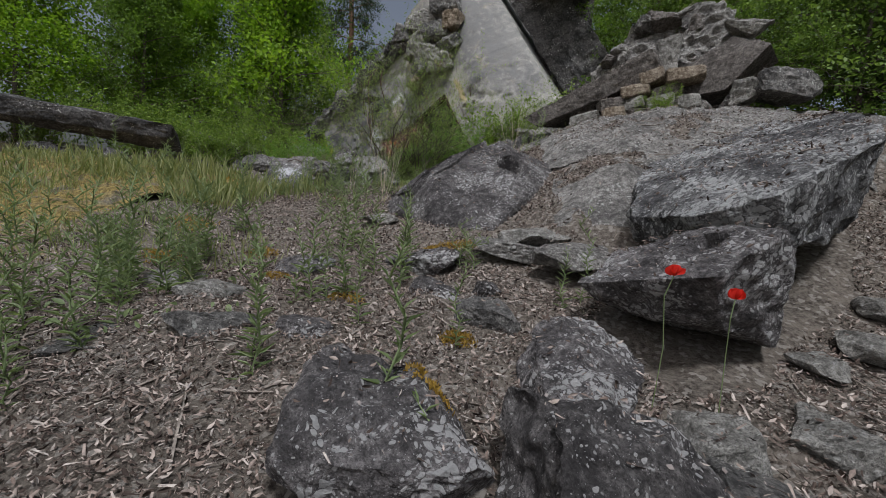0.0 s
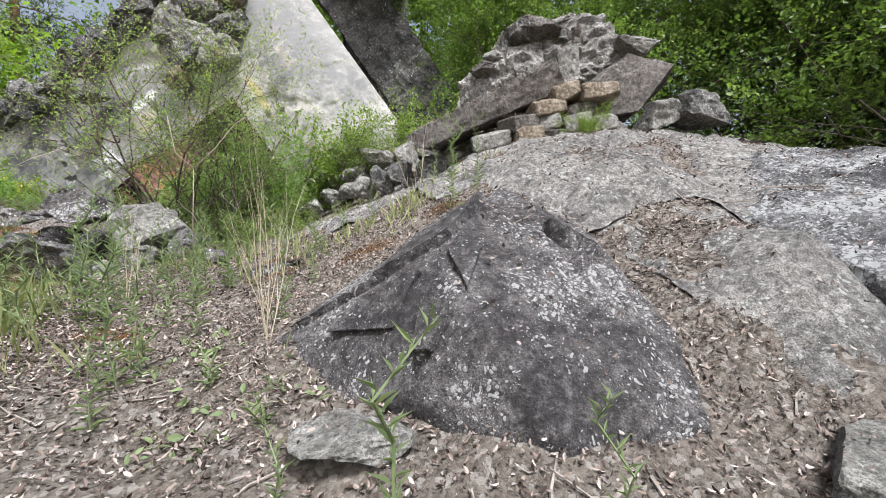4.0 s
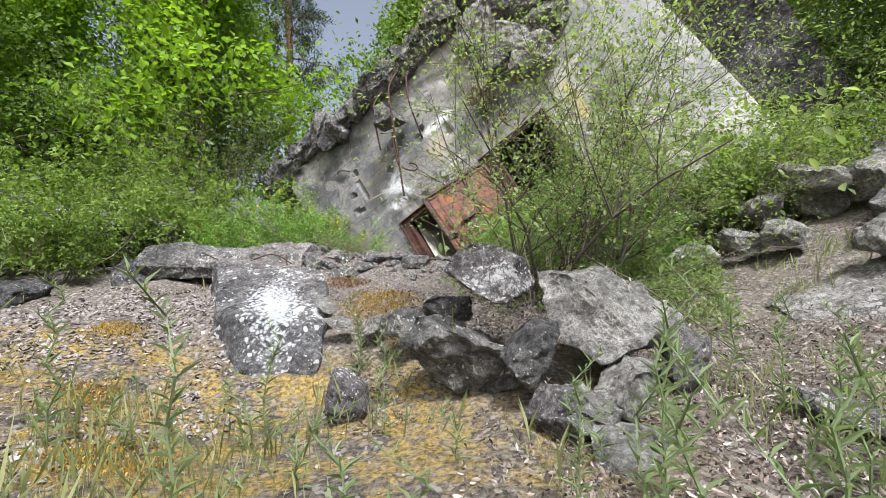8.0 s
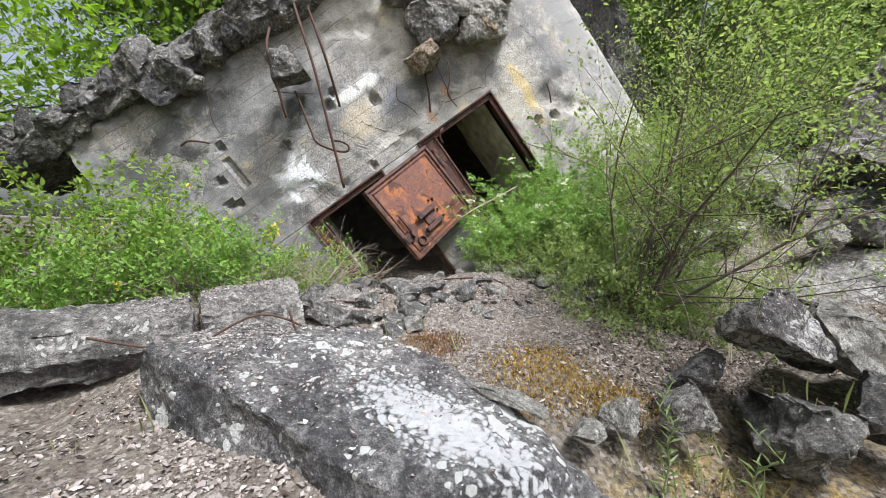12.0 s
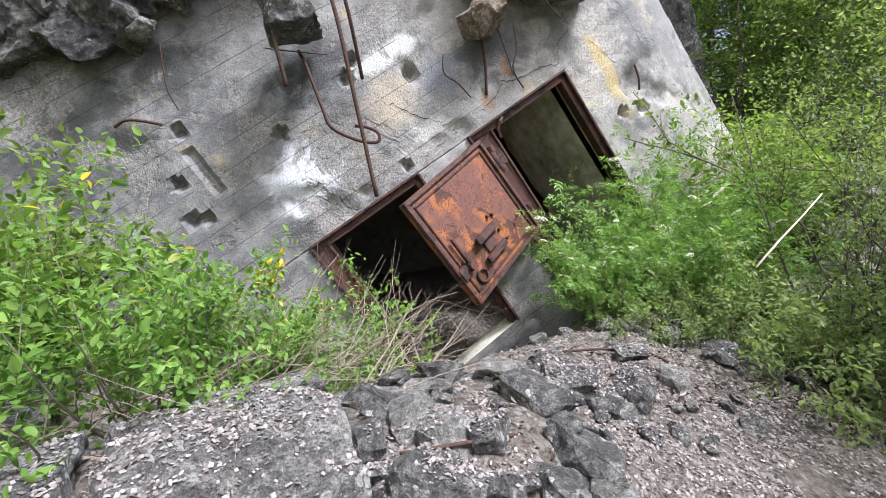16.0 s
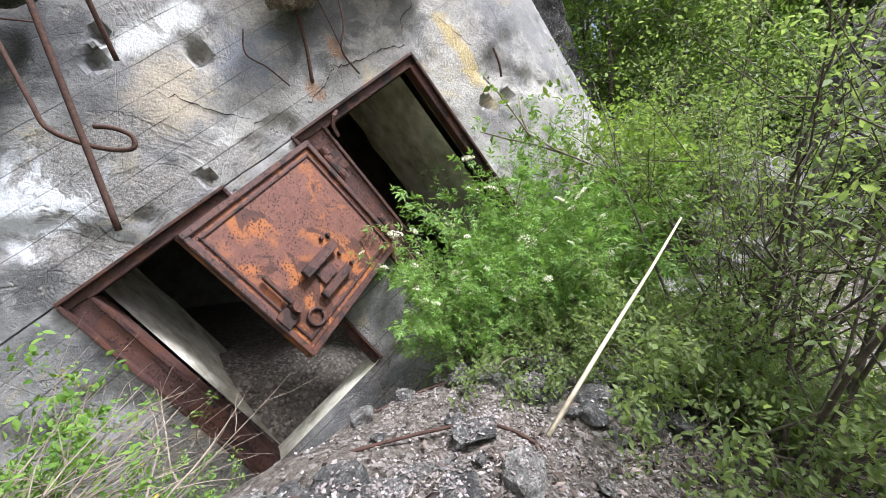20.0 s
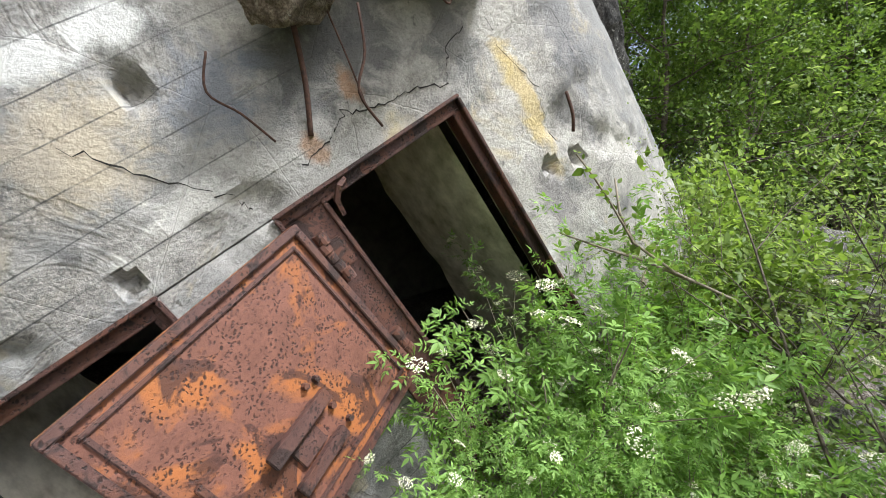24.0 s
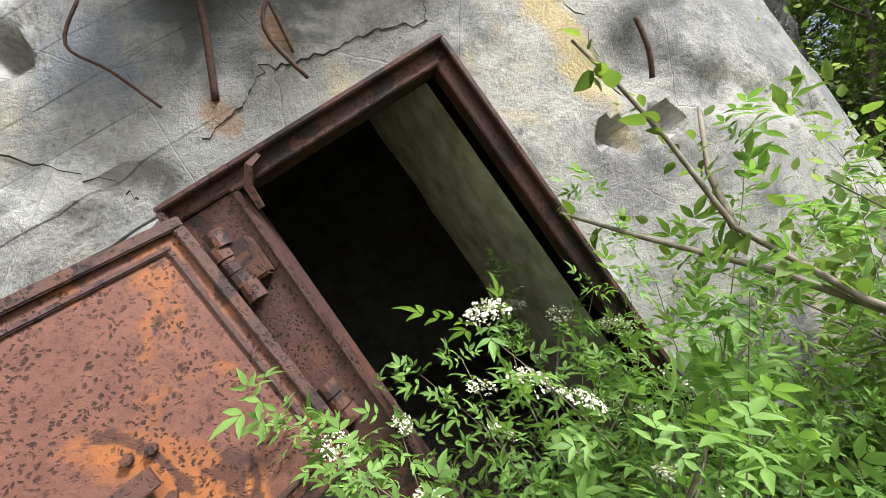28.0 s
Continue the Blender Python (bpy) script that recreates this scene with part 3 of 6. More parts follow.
# a leaf along +y, folded at the midrib: 4 triangles
LEAF_T = [(0, 0, 0), (0.17, 0.16, 0.05), (0.25, 0.42, 0.07), (0.16, 0.72, 0.03), (0, 1, -0.08), (-0.16, 0.72, 0.03), (-0.25, 0.42, 0.07), (-0.17, 0.16, 0.05), (0, 0.5, 0.0)]
LEAF_F = [(0, 1, 8), (1, 2, 8), (2, 3, 8), (3, 4, 8), (4, 5, 8), (5, 6, 8), (6, 7, 8), (7, 0, 8)]
FAR_T = [(0, 0, 0), (0.3, 0.5, 0.08), (0, 1, -0.05), (-0.3, 0.5, 0.1)]
FAR_F = [(0, 1, 2), (0, 2, 3)]
CHIP_T = [(0.5, 0.1, 0), (0, 0.55, 0.04), (-0.5, 0.05, 0), (-0.1, -0.5, 0.03), (0.05, 0.05, 0.3)]
CHIP_F = [(0, 1, 4), (1, 2, 4), (2, 3, 4), (3, 0, 4)]


def aim(ways, rng, droop=0.0):
    """Rotations that lay the local +y along each way, with a random roll."""
    y = ways / (np.linalg.norm(ways, axis=1, keepdims=True) + 1e-9)
    y[:, 2] -= droop
    y /= np.linalg.norm(y, axis=1, keepdims=True) + 1e-9
    up = np.tile((0.0, 0.0, 1.0), (len(y), 1)) + rng.normal(size=y.shape) * 0.45
    x = np.cross(y, up)
    x /= np.linalg.norm(x, axis=1, keepdims=True) + 1e-9
    z = np.cross(x, y)
    return np.stack([x, y, z], 2)


def branches(rng, base, way, length, radius, depth, spread=0.6, kids=4, wander=0.18, rise=0.1, parts=None, tips=None, sides=6, ok=None):
    """Grows a limb and its twigs; fills tubes and the twig points that carry leaves."""
    n = 5
    pts, p, d = [np.array(base, float)], np.array(base, float), np.array(way, float)
    for i in range(n):
        d = d + rng.normal(size=3) * wander + np.array((0, 0, rise))
        d /= np.linalg.norm(d)
        p = p + d * length / n
        pts.append(p)
    radii = [radius * (1 - 0.75 * i / n) for i in range(n + 1)]
    if ok is not None:  # cut off where it would reach into the camera's way
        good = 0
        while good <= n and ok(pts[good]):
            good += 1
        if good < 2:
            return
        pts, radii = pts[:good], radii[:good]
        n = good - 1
    parts.append(tube(pts, radii, sides if depth > 1 else max(3, sides - 2), False))
    if depth <= 1:
        for q, r in zip(pts[1:], pts[:-1]):
            tips.append((q, q - r))
    if depth <= 0:
        return
    for k in range(kids):
        i = 1 + int((k + rng.random()) * (n - 1) / kids)
        i = min(i, n)
        side = rng.normal(size=3)
        w = (pts[i] - pts[i - 1]) / np.linalg.norm(pts[i] - pts[i - 1])
        side -= w * (side @ w)
        side /= np.linalg.norm(side) + 1e-9
        branches(rng, pts[i], w * (1 - spread) + side * spread, length * (0.45 + 0.25 * rng.random()), radii[i] * 0.65, depth - 1, spread, kids, wander, rise, parts, tips, sides, ok)


def leaves_on(name, rng, tips, per, size, mat, jitter=0.12, droop=0.2, template=LEAF_T, faces=LEAF_F):
    pts = np.array([t[0] for t in tips])
    ways = np.array([t[1] for t in tips])
    pts, ways = np.repeat(pts, per, 0), np.repeat(ways, per, 0)
    ways = ways / (np.linalg.norm(ways, axis=1, keepdims=True) + 1e-9) * 0.5 + rng.normal(size=ways.shape) * 0.6
    pts = pts + rng.normal(size=pts.shape) * jitter
    return scatter_mesh(name, template, faces, pts, mat, size * (0.6 + 0.7 * rng.random(len(pts))), aim(ways, rng, droop))


def tree_thing(name, seed, height, radius, mat, bark, label, crown_from=0.3, leaf=0.16, per=5, limbs=16, lean=(0, 0), reach=0.33, category="tree", depth=2, jitter=0.22):
    """trunk > limbs and a crown of single leaves"""
    rng = np.random.default_rng(seed)
    n = 9
    pts = [np.array((lean[0] * (i / n) ** 1.3 + rng.normal() * 0.03 * height * 0.12, lean[1] * (i / n) ** 1.3 + rng.normal() * 0.03 * height * 0.12, height * i / n)) for i in range(n + 1)]
    pts[0][:] = (0, 0, -0.3)
    radii = [radius * (1.25 if i == 0 else 1 - 0.85 * i / n) for i in range(n + 1)]
    parts, tips = [tube(pts, radii, 9)], []
    for k in range(limbs):
        s = crown_from + (1 - crown_from) * (k + rng.random()) / limbs
        i = min(int(s * n), n - 1)
        base = pts[i] + (pts[i + 1] - pts[i]) * (s * n - i)
        a = k * 2.4 + rng.random()
        way = np.array((math.cos(a), math.sin(a), 0.15 + 0.7 * s * rng.random()))
        ln = height * reach * (1.15 - 0.75 * s) * (0.75 + 0.5 * rng.random())
        branches(rng, base, way / np.linalg.norm(way), ln, radii[i] * 0.4, depth, 0.62, 4, 0.16, 0.03, parts, tips, 5)
    ob = thing(name, None, label, category)
    child("trunk", mesh_of("trunk", *join_parts(parts), bark, True), ob)
    child("crown", leaves_on("crown", rng, tips, per, leaf, mat, jitter, 0.1, FAR_T, FAR_F), ob)
    return ob


# the camera's way up the slope, kept clear so no growth blocks the view
CAMERA_WAY = [(4.6, -0.5), (3.6, 0.7), (3.0, 1.6), (2.3, 3.6), (1.8, 4.5), (1.0, 5.4), (-0.3, 6.2), (-1.4, 7.0), (-2.9, 7.6), (-3.6, 8.8), (-3.3, 10.5), (-1.9, 11.2), (-1.5, 12.1), (0.0, 12.3)]
LINE = np.array([(a[0] + (b[0] - a[0]) * k / 8, a[1] + (b[1] - a[1]) * k / 8) for a, b in zip(CAMERA_WAY, CAMERA_WAY[1:]) for k in range(9)])


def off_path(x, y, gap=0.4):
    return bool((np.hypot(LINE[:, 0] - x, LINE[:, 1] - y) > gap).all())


def shrub_thing(name, seed, stems, height, spread, radius, mat, bark, label, leaf=0.05, per=4, depth=2, kids=4, jitter=0.05, wander=0.14, rise=0.06, droop=0.15, template=LEAF_T, faces=LEAF_F, bare=0.15, m=None, gap=0.75):
    """Several stems from one foot, each with twigs and leaves of its own."""
    rng = np.random.default_rng(seed)
    ob = thing(name, None, label, "shrub")
    tips_all = []
    for k in range(stems):
        a = 2 * math.pi * (k + 0.6 * rng.random()) / stems
        r = spread * (0.35 + 0.65 * rng.random())
        way = np.array((math.cos(a) * r, math.sin(a) * r, 1.0))
        base = np.array((math.cos(a) * 0.1 * spread, math.sin(a) * 0.1 * spread, -0.1))
        tips, parts = [], []
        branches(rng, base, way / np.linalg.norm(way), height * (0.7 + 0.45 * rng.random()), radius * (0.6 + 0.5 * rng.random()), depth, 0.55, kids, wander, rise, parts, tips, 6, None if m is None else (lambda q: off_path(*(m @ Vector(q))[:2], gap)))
        if not parts:
            continue
        tips_all += [t for t in tips if t[0][2] > bare * height]
        child("stem", mesh_of("stem", *join_parts(parts), bark, True), ob)
    child("foliage", leaves_on("foliage", rng, tips_all, per, leaf, mat, jitter, droop, template, faces), ob)
    if m is not None:
        ob.matrix_world = m
    return ob, tips_all


def grid_axis(parts):
    return np.unique(np.concatenate([np.arange(a, b, s) for a, b, s in parts]).round(4))


def smooth01(t):
    t = np.clip(t, 0, 1)
    return t * t * (3 - 2 * t)


def hump(x, y, cx, cy, rx, ry):
    return np.exp(-(((x - cx) / rx) ** 2 + ((y - cy) / ry) ** 2))


def ground_z(x, y):
    """The lie of the land: a slope that eases off, a bank rising to the east, a hollow before the bunker."""
    x, y = np.asarray(x, float), np.asarray(y, float)
    z = 0.05 + 0.24 * np.minimum(y, 5.0) + 0.115 * np.clip(y - 5.0, 0, 7.5)
    z = np.where(y < -2, 0.05 + 0.24 * -2 + 0.1 * np.maximum(y + 2, -8), z)
    bank = 1.85 * smooth01((x - 1.2) / 5.5) * smooth01((y - 3.2) / 5.0)
    z = z + bank * (1 - 0.75 * smooth01((x - 9.0) / 4.0)) * (1 - 0.5 * smooth01((y - 12) / 6))
    ridge = np.exp(-((np.maximum(np.abs(y - 12.45) - 0.25, 0) / 0.62) ** 2)) * smooth01((x + 5.6) / 1.0) * (1 - smooth01((x - 0.9) / 1.2))
    z = z + 0.36 * ridge + 0.2 * hump(x, y, -1.2, 11.1, 1.6, 0.9)
    z = z - 0.9 * hump(x, y, -1.2, 14.3, 3.4, 0.8) - 0.4 * hump(x, y, -1.8, 9.1, 1.6, 1.0)
    z = z + 0.25 * hump(x, y, -4.5, 5.0, 2.5, 4.0) - 0.45 * hump(x, y, -4.5, 12.1, 0.8, 0.6)
    z = z - 0.25 * hump(x, y, 2.0, 4.5, 1.7, 1.7) + 0.3 * hump(x, y, 5.4, 4.8, 0.55, 0.7) - 0.14 * hump(x, y, 4.4, 5.2, 0.4, 0.6) + 0.14 * hump(x, y, 1.5, 8.3, 1.1, 0.9)
    z = z + 1.2 * smooth01((y - 17) / 14) + 0.5 * smooth01((-x - 7) / 9)
    return z


def land(x, y):
    """The ground with its small unevenness."""
    x, y = np.atleast_1d(np.asarray(x, float)), np.atleast_1d(np.asarray(y, float))
    p = np.stack([x, y, 0 * x], 1)
    return ground_z(x, y) + 0.09 * fbm(p, 0.7, 3, 1) + 0.035 * fbm(p, 3.2, 3, 2)

# ---- ground ----
def build_ground():
    xs = grid_axis([(-900, -100, 100), (-100, -24, 12), (-24, -8, 0.8), (-8, -5, 0.16), (-5, 8, 0.065), (8, 11, 0.16), (11, 26, 0.8), (26, 100, 12), (100, 901, 100)])
    ys = grid_axis([(-900, -100, 100), (-100, -16, 12), (-16, -3, 0.8), (-3, 0.4, 0.16), (0.4, 13.5, 0.065), (13.5, 17, 0.16), (17, 34, 0.8), (34, 100, 12), (100, 901, 100)])
    X, Y = np.meshgrid(xs, ys)
    x, y = X.ravel(), Y.ravel()
    z = ground_z(x, y)
    near = (np.abs(x - 1.5) < 9.5) & (y > -4) & (y < 18)
    p = np.stack([x, y, 0 * x], 1)
    d = np.zeros(len(x))
    d[near] = land(x[near], y[near]) - z[near]
    z = z + d
    nx, ny = len(xs), len(ys)
    i = np.arange(nx * ny).reshape(ny, nx)
    f = np.stack([i[:-1, :-1], i[:-1, 1:], i[1:, 1:], i[1:, :-1]], -1).reshape(-1, 4)
    thing("ground", mesh_of("ground", np.stack([x, y, z], 1), f, SOIL, True), "sloping ground of leaf litter, concrete chips and ochre moss", "ground", kind="structure")


build_ground()

# ---- the tipped bunker: local x runs up along the lintels, y up the wall, z out of it ----
FACE = Matrix(((0.7654, -0.533, -0.3607, -0.27), (-0.2849, 0.2219, -0.9325, 14.411), (0.577, 0.8165, 0.018, 4.377), (0, 0, 0, 1)))
OPEN_R = (0.0, 1.51, -2.5, 0.0)
OPEN_L = (-2.16, -0.74, -2.12, 0.0)


def bent_bar(pts, r, sides=7):
    return mesh_of("bar", *tube(pts, [r] * len(pts), sides), REBAR, True)


def box_mesh(name, x0, x1, y0, y1, z0, z1, mat, bevel=0.006):
    bm = bmesh.new()
    bmesh.ops.create_cube(bm, size=1.0)
    for v in bm.verts:
        v.co = Vector(((x0 + x1) / 2 + v.co.x * (x1 - x0), (y0 + y1) / 2 + v.co.y * (y1 - y0), (z0 + z1) / 2 + v.co.z * (z1 - z0)))
    if bevel:
        bmesh.ops.bevel(bm, geom=bm.edges[:], offset=bevel, segments=2, affect="EDGES")
    me = bpy.data.meshes.new(name)
    bm.to_mesh(me)
    bm.free()
    me.materials.append(mat)
    return me


def wall_relief(p):
    """How far the wall's skin lies out of its plane: boards, spalls and anchor holes."""
    u, v = p[:, 0], p[:, 1]
    board = np.floor(v * 4.55)
    step = (np.sin(board * 12.9898) * 43758.5453 % 1.0 - 0.5) * 0.012
    edge = np.abs(v * 4.55 - board - 0.5)
    w = step - 0.012 * np.clip((edge - 0.46) / 0.04, 0, 1) * (u < 0.6)
    w = w + 0.025 * fbm(p, 0.8, 3, 4) + 0.008 * fbm(p, 6.0, 3, 5)
    spall = np.clip(fbm(p, 1.3, 4, 9) - 0.35, 0, 0.35)
    w = w - spall * 0.16 * (1 + 0.2 * fbm(p, 6.0, 2, 3))
    for hu, hv, r in ((-0.16, 0.95, 0.07), (-0.77, 0.13, 0.055), (-0.63, 1.39, 0.05), (-0.79, 1.25, 0.07), (-2.78, 1.23, 0.06), (-2.77, 0.82, 0.05), (-2.9, 0.87, 0.06), (-2.48, 1.64, 0.06), (-1.71, 1.12, 0.06), (2.25, -0.95, 0.07), (1.95, -0.85, 0.05)):
        d = np.hypot(u - hu, v - hv) + 0.012 * np.sin(u * 60) * np.cos(v * 47)
        w = w - 0.13 * np.clip(1.25 - d / r, 0, 1) ** 0.5 * (d < r * 1.25)
    # a chiselled groove, and the broken rim along the top
    g = np.hypot((u + 2.53), np.clip(np.abs(v - 1.19) - 0.2, 0, 9))
    w = w - 0.05 * (g < 0.06)
    top = np.clip((v - 2.3) / 0.5, 0, 1) * (u < 1.4)
    w = w + top * (0.12 * fbm(p, 3.0, 4, 12) - 0.05)
    # the east end is rounded off and falls back
    w = w - 0.95 * (np.clip(u - 2.35, 0, 9) / 1.95) ** 2
    return w


def build_bunker():
    bunker = thing("bunker", None, "blown-up grey concrete bunker tipped on its side with two doorways", "bunker", m=FACE)
    us = np.unique(np.concatenate([np.arange(-4.2, 4.36, 0.05), [OPEN_L[0], OPEN_L[1], OPEN_R[0], OPEN_R[1]]]).round(4))
    vs = np.unique(np.concatenate([np.arange(-4.2, 3.6, 0.0366), [OPEN_L[2], OPEN_L[3], OPEN_R[2]]]).round(4))
    U, V = np.meshgrid(us, vs)
    p = np.stack([U.ravel(), V.ravel(), 0 * U.ravel()], 1)
    p[:, 1] = np.minimum(p[:, 1], 2.95 + 0.65 * smooth01((p[:, 0] - 0.9) / 0.5))
    p[:, 2] = wall_relief(p)
    nu, nv = len(us), len(vs)
    idx = np.arange(nu * nv).reshape(nv, nu)
    cu, cv = (us[:-1] + us[1:]) / 2, (vs[:-1] + vs[1:]) / 2
    CU, CV = np.meshgrid(cu, cv)
    hole = np.zeros_like(CU, dtype=bool)
    for a, b, c, d in (OPEN_L, OPEN_R):
        hole |= (CU > a) & (CU < b) & (CV > c) & (CV < d)
    q = np.stack([idx[:-1, :-1], idx[:-1, 1:], idx[1:, 1:], idx[1:, :-1]], -1)[~hole]
    verts = p.tolist()
    faces = q.tolist()
    # the sides of the block, going back
    ring = list(idx[0, :]) + list(idx[1:, -1]) + list(idx[-1, -2::-1]) + list(idx[-2:0:-1, 0])
    back = []
    for r in ring:
        back.append(len(verts))
        verts.append([verts[r][0], verts[r][1], -6.4])
    for k in range(len(ring)):
        k2 = (k + 1) % len(ring)
        faces.append([ring[k2], ring[k], back[k], back[k2]])
    skin = mesh_of("wall", verts, faces, WALL, True)
    skin.set_sharp_from_angle(angle=radians(32))
    child("wall", skin, bunker)
    # shallow reveals, and behind them a dark room between two plastered cross walls
    for a, b, c, d in (OPEN_L, OPEN_R):
        vv = [(x, y, z) for z in (0.0, -0.3) for x, y in ((a, c), (b, c), (b, d), (a, d))]
        child("reveal", mesh_of("reveal", vv, [(0, 1, 5, 4), (1, 2, 6, 5), (2, 3, 7, 6), (3, 0, 4, 7)], REVEAL), bunker, "damp stained plaster reveal")
    x0, x1, y0, y1, z0, z1 = -2.05, 1.38, -4.0, 1.4, -0.3, -5.6
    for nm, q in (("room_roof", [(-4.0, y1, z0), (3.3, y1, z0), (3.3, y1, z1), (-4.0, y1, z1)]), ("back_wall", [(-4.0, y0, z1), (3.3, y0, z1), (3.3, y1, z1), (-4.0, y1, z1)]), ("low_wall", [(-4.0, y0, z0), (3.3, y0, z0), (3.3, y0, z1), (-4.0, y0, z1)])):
        child(nm, mesh_of(nm, q, [(0, 1, 2, 3)], ROOM), bunker, "dark grey room wall")
    for x, deep in ((x0 + 0.02, -2.0), (x1 - 0.02, -1.95)):
        n = 20
        vv, ff = [], []
        for i in range(n + 1):
            for z in (z0, deep + 0.05 * math.sin(i * 2.3) + 0.04 * math.sin(i * 5.1)):
                vv.append((x + (0.07 if z == z0 else -0.04 if x > 0 else 0.07), y0 + (y1 - y0) * i / n, z))
        ff = [(2 * i, 2 * i + 2, 2 * i + 3, 2 * i + 1) for i in range(n)]
        child("cross_wall", mesh_of("cross_wall", vv, ff, REVEAL), bunker, "stained plaster wall inside the doorway")
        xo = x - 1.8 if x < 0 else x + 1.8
        child("passage_wall", mesh_of("passage_wall", [(xo, y0, z0), (xo, y1, z0), (xo, y1, z1), (xo, y0, z1)], [(0, 1, 2, 3)], ROOM), bunker, "dark grey room wall")
    vv, ff = [], []
    for a, b, c, d in ((-4.0, OPEN_L[0], y0, y1), (OPEN_L[1], OPEN_R[0], y0, y1), (OPEN_R[1], 3.3, y0, y1), (OPEN_L[0], OPEN_L[1], 0, y1), (OPEN_R[0], OPEN_R[1], 0, y1), (OPEN_L[0], OPEN_L[1], y0, OPEN_L[2]), (OPEN_R[0], OPEN_R[1], y0, OPEN_R[2])):
        o = len(vv)
        vv += [(a, c, z0), (b, c, z0), (b, d, z0), (a, d, z0)]
        ff.append((o, o + 1, o + 2, o + 3))
    child("front_wall_inside", mesh_of("front_wall_inside", vv, ff, ROOM), bunker, "dark grey room wall")
    return bunker


bunker = build_bunker()


def door_frame(name, o, post):
    """A pressed steel frame in the wall; post: the wide hinge side."""
    a, b, c, d = o
    fr = thing(name, None, "rusty steel door frame set in concrete wall", "door frame", "bunker door frames", m=FACE)
    t, top = 0.065, 0.075
    side = 0.3 if post else 0.17
    child("lintel", box_mesh("lintel", a, b, d - top, d, -0.13, -0.03, RUST), fr)
    child("lintel_lip", box_mesh("lintel_lip", a - 0.012, b + 0.012, d - 0.014, d + 0.014, -0.03, 0.03, RUST), fr)
    child("hinge_post", box_mesh("hinge_post", a, a + side, c, d - top - 0.002, -0.2, -0.05, RUST), fr)
    child("post_lip", box_mesh("post_lip", a - 0.014, a + 0.014, c, d - 0.016, -0.1, 0.035, RUST), fr)
    child("lock_post", box_mesh("lock_post", b - t, b, c, d - top - 0.002, -0.13, -0.03, RUST), fr)
    child("lock_lip", box_mesh("lock_lip", b - 0.014, b + 0.014, c, d - 0.016, -0.03, 0.03, RUST), fr)
    child("lock_rim", box_mesh("lock_rim", b - t - 0.02, b - t + 0.012, c, d - top - 0.022, -0.15, -0.02, RUST), fr)
    child("inner_rim", box_mesh("inner_rim", a + side - 0.012, a + side + 0.02, c, d - top - 0.022, -0.24, -0.02, RUST), fr)
    child("inner_head", box_mesh("inner_head", a + side - 0.012, b - t + 0.012, d - top - 0.02, d - top + 0.01, -0.15, -0.02, RUST), fr)
    return fr


door_frame_r = door_frame("door_frame", OPEN_R, True)
door_frame_l = door_frame("door_frame", OPEN_L, False)
strap = [(0.36, -0.22, -0.03), (0.37, -0.12, 0.0), (0.43, -0.05, 0.03), (0.49, -0.03, 0.02)]
child("bent_strap", mesh_of("bent_strap", *tube(strap, [0.02, 0.024, 0.024, 0.016], 4), RUST), door_frame_r, "bent iron strap")
child("hinge_block", box_mesh("hinge_block", 0.1, 0.25, -0.5, -0.3, -0.05, 0.04, RUST, 0.012), door_frame_r)
for yy in (-0.26, -0.53):
    child("hinge_pin", mesh_of("hinge_pin", *tube([(0.14, yy + 0.04, 0.03), (0.14, yy - 0.04, 0.03)], [0.045, 0.045], 12), RUST), door_frame_r)


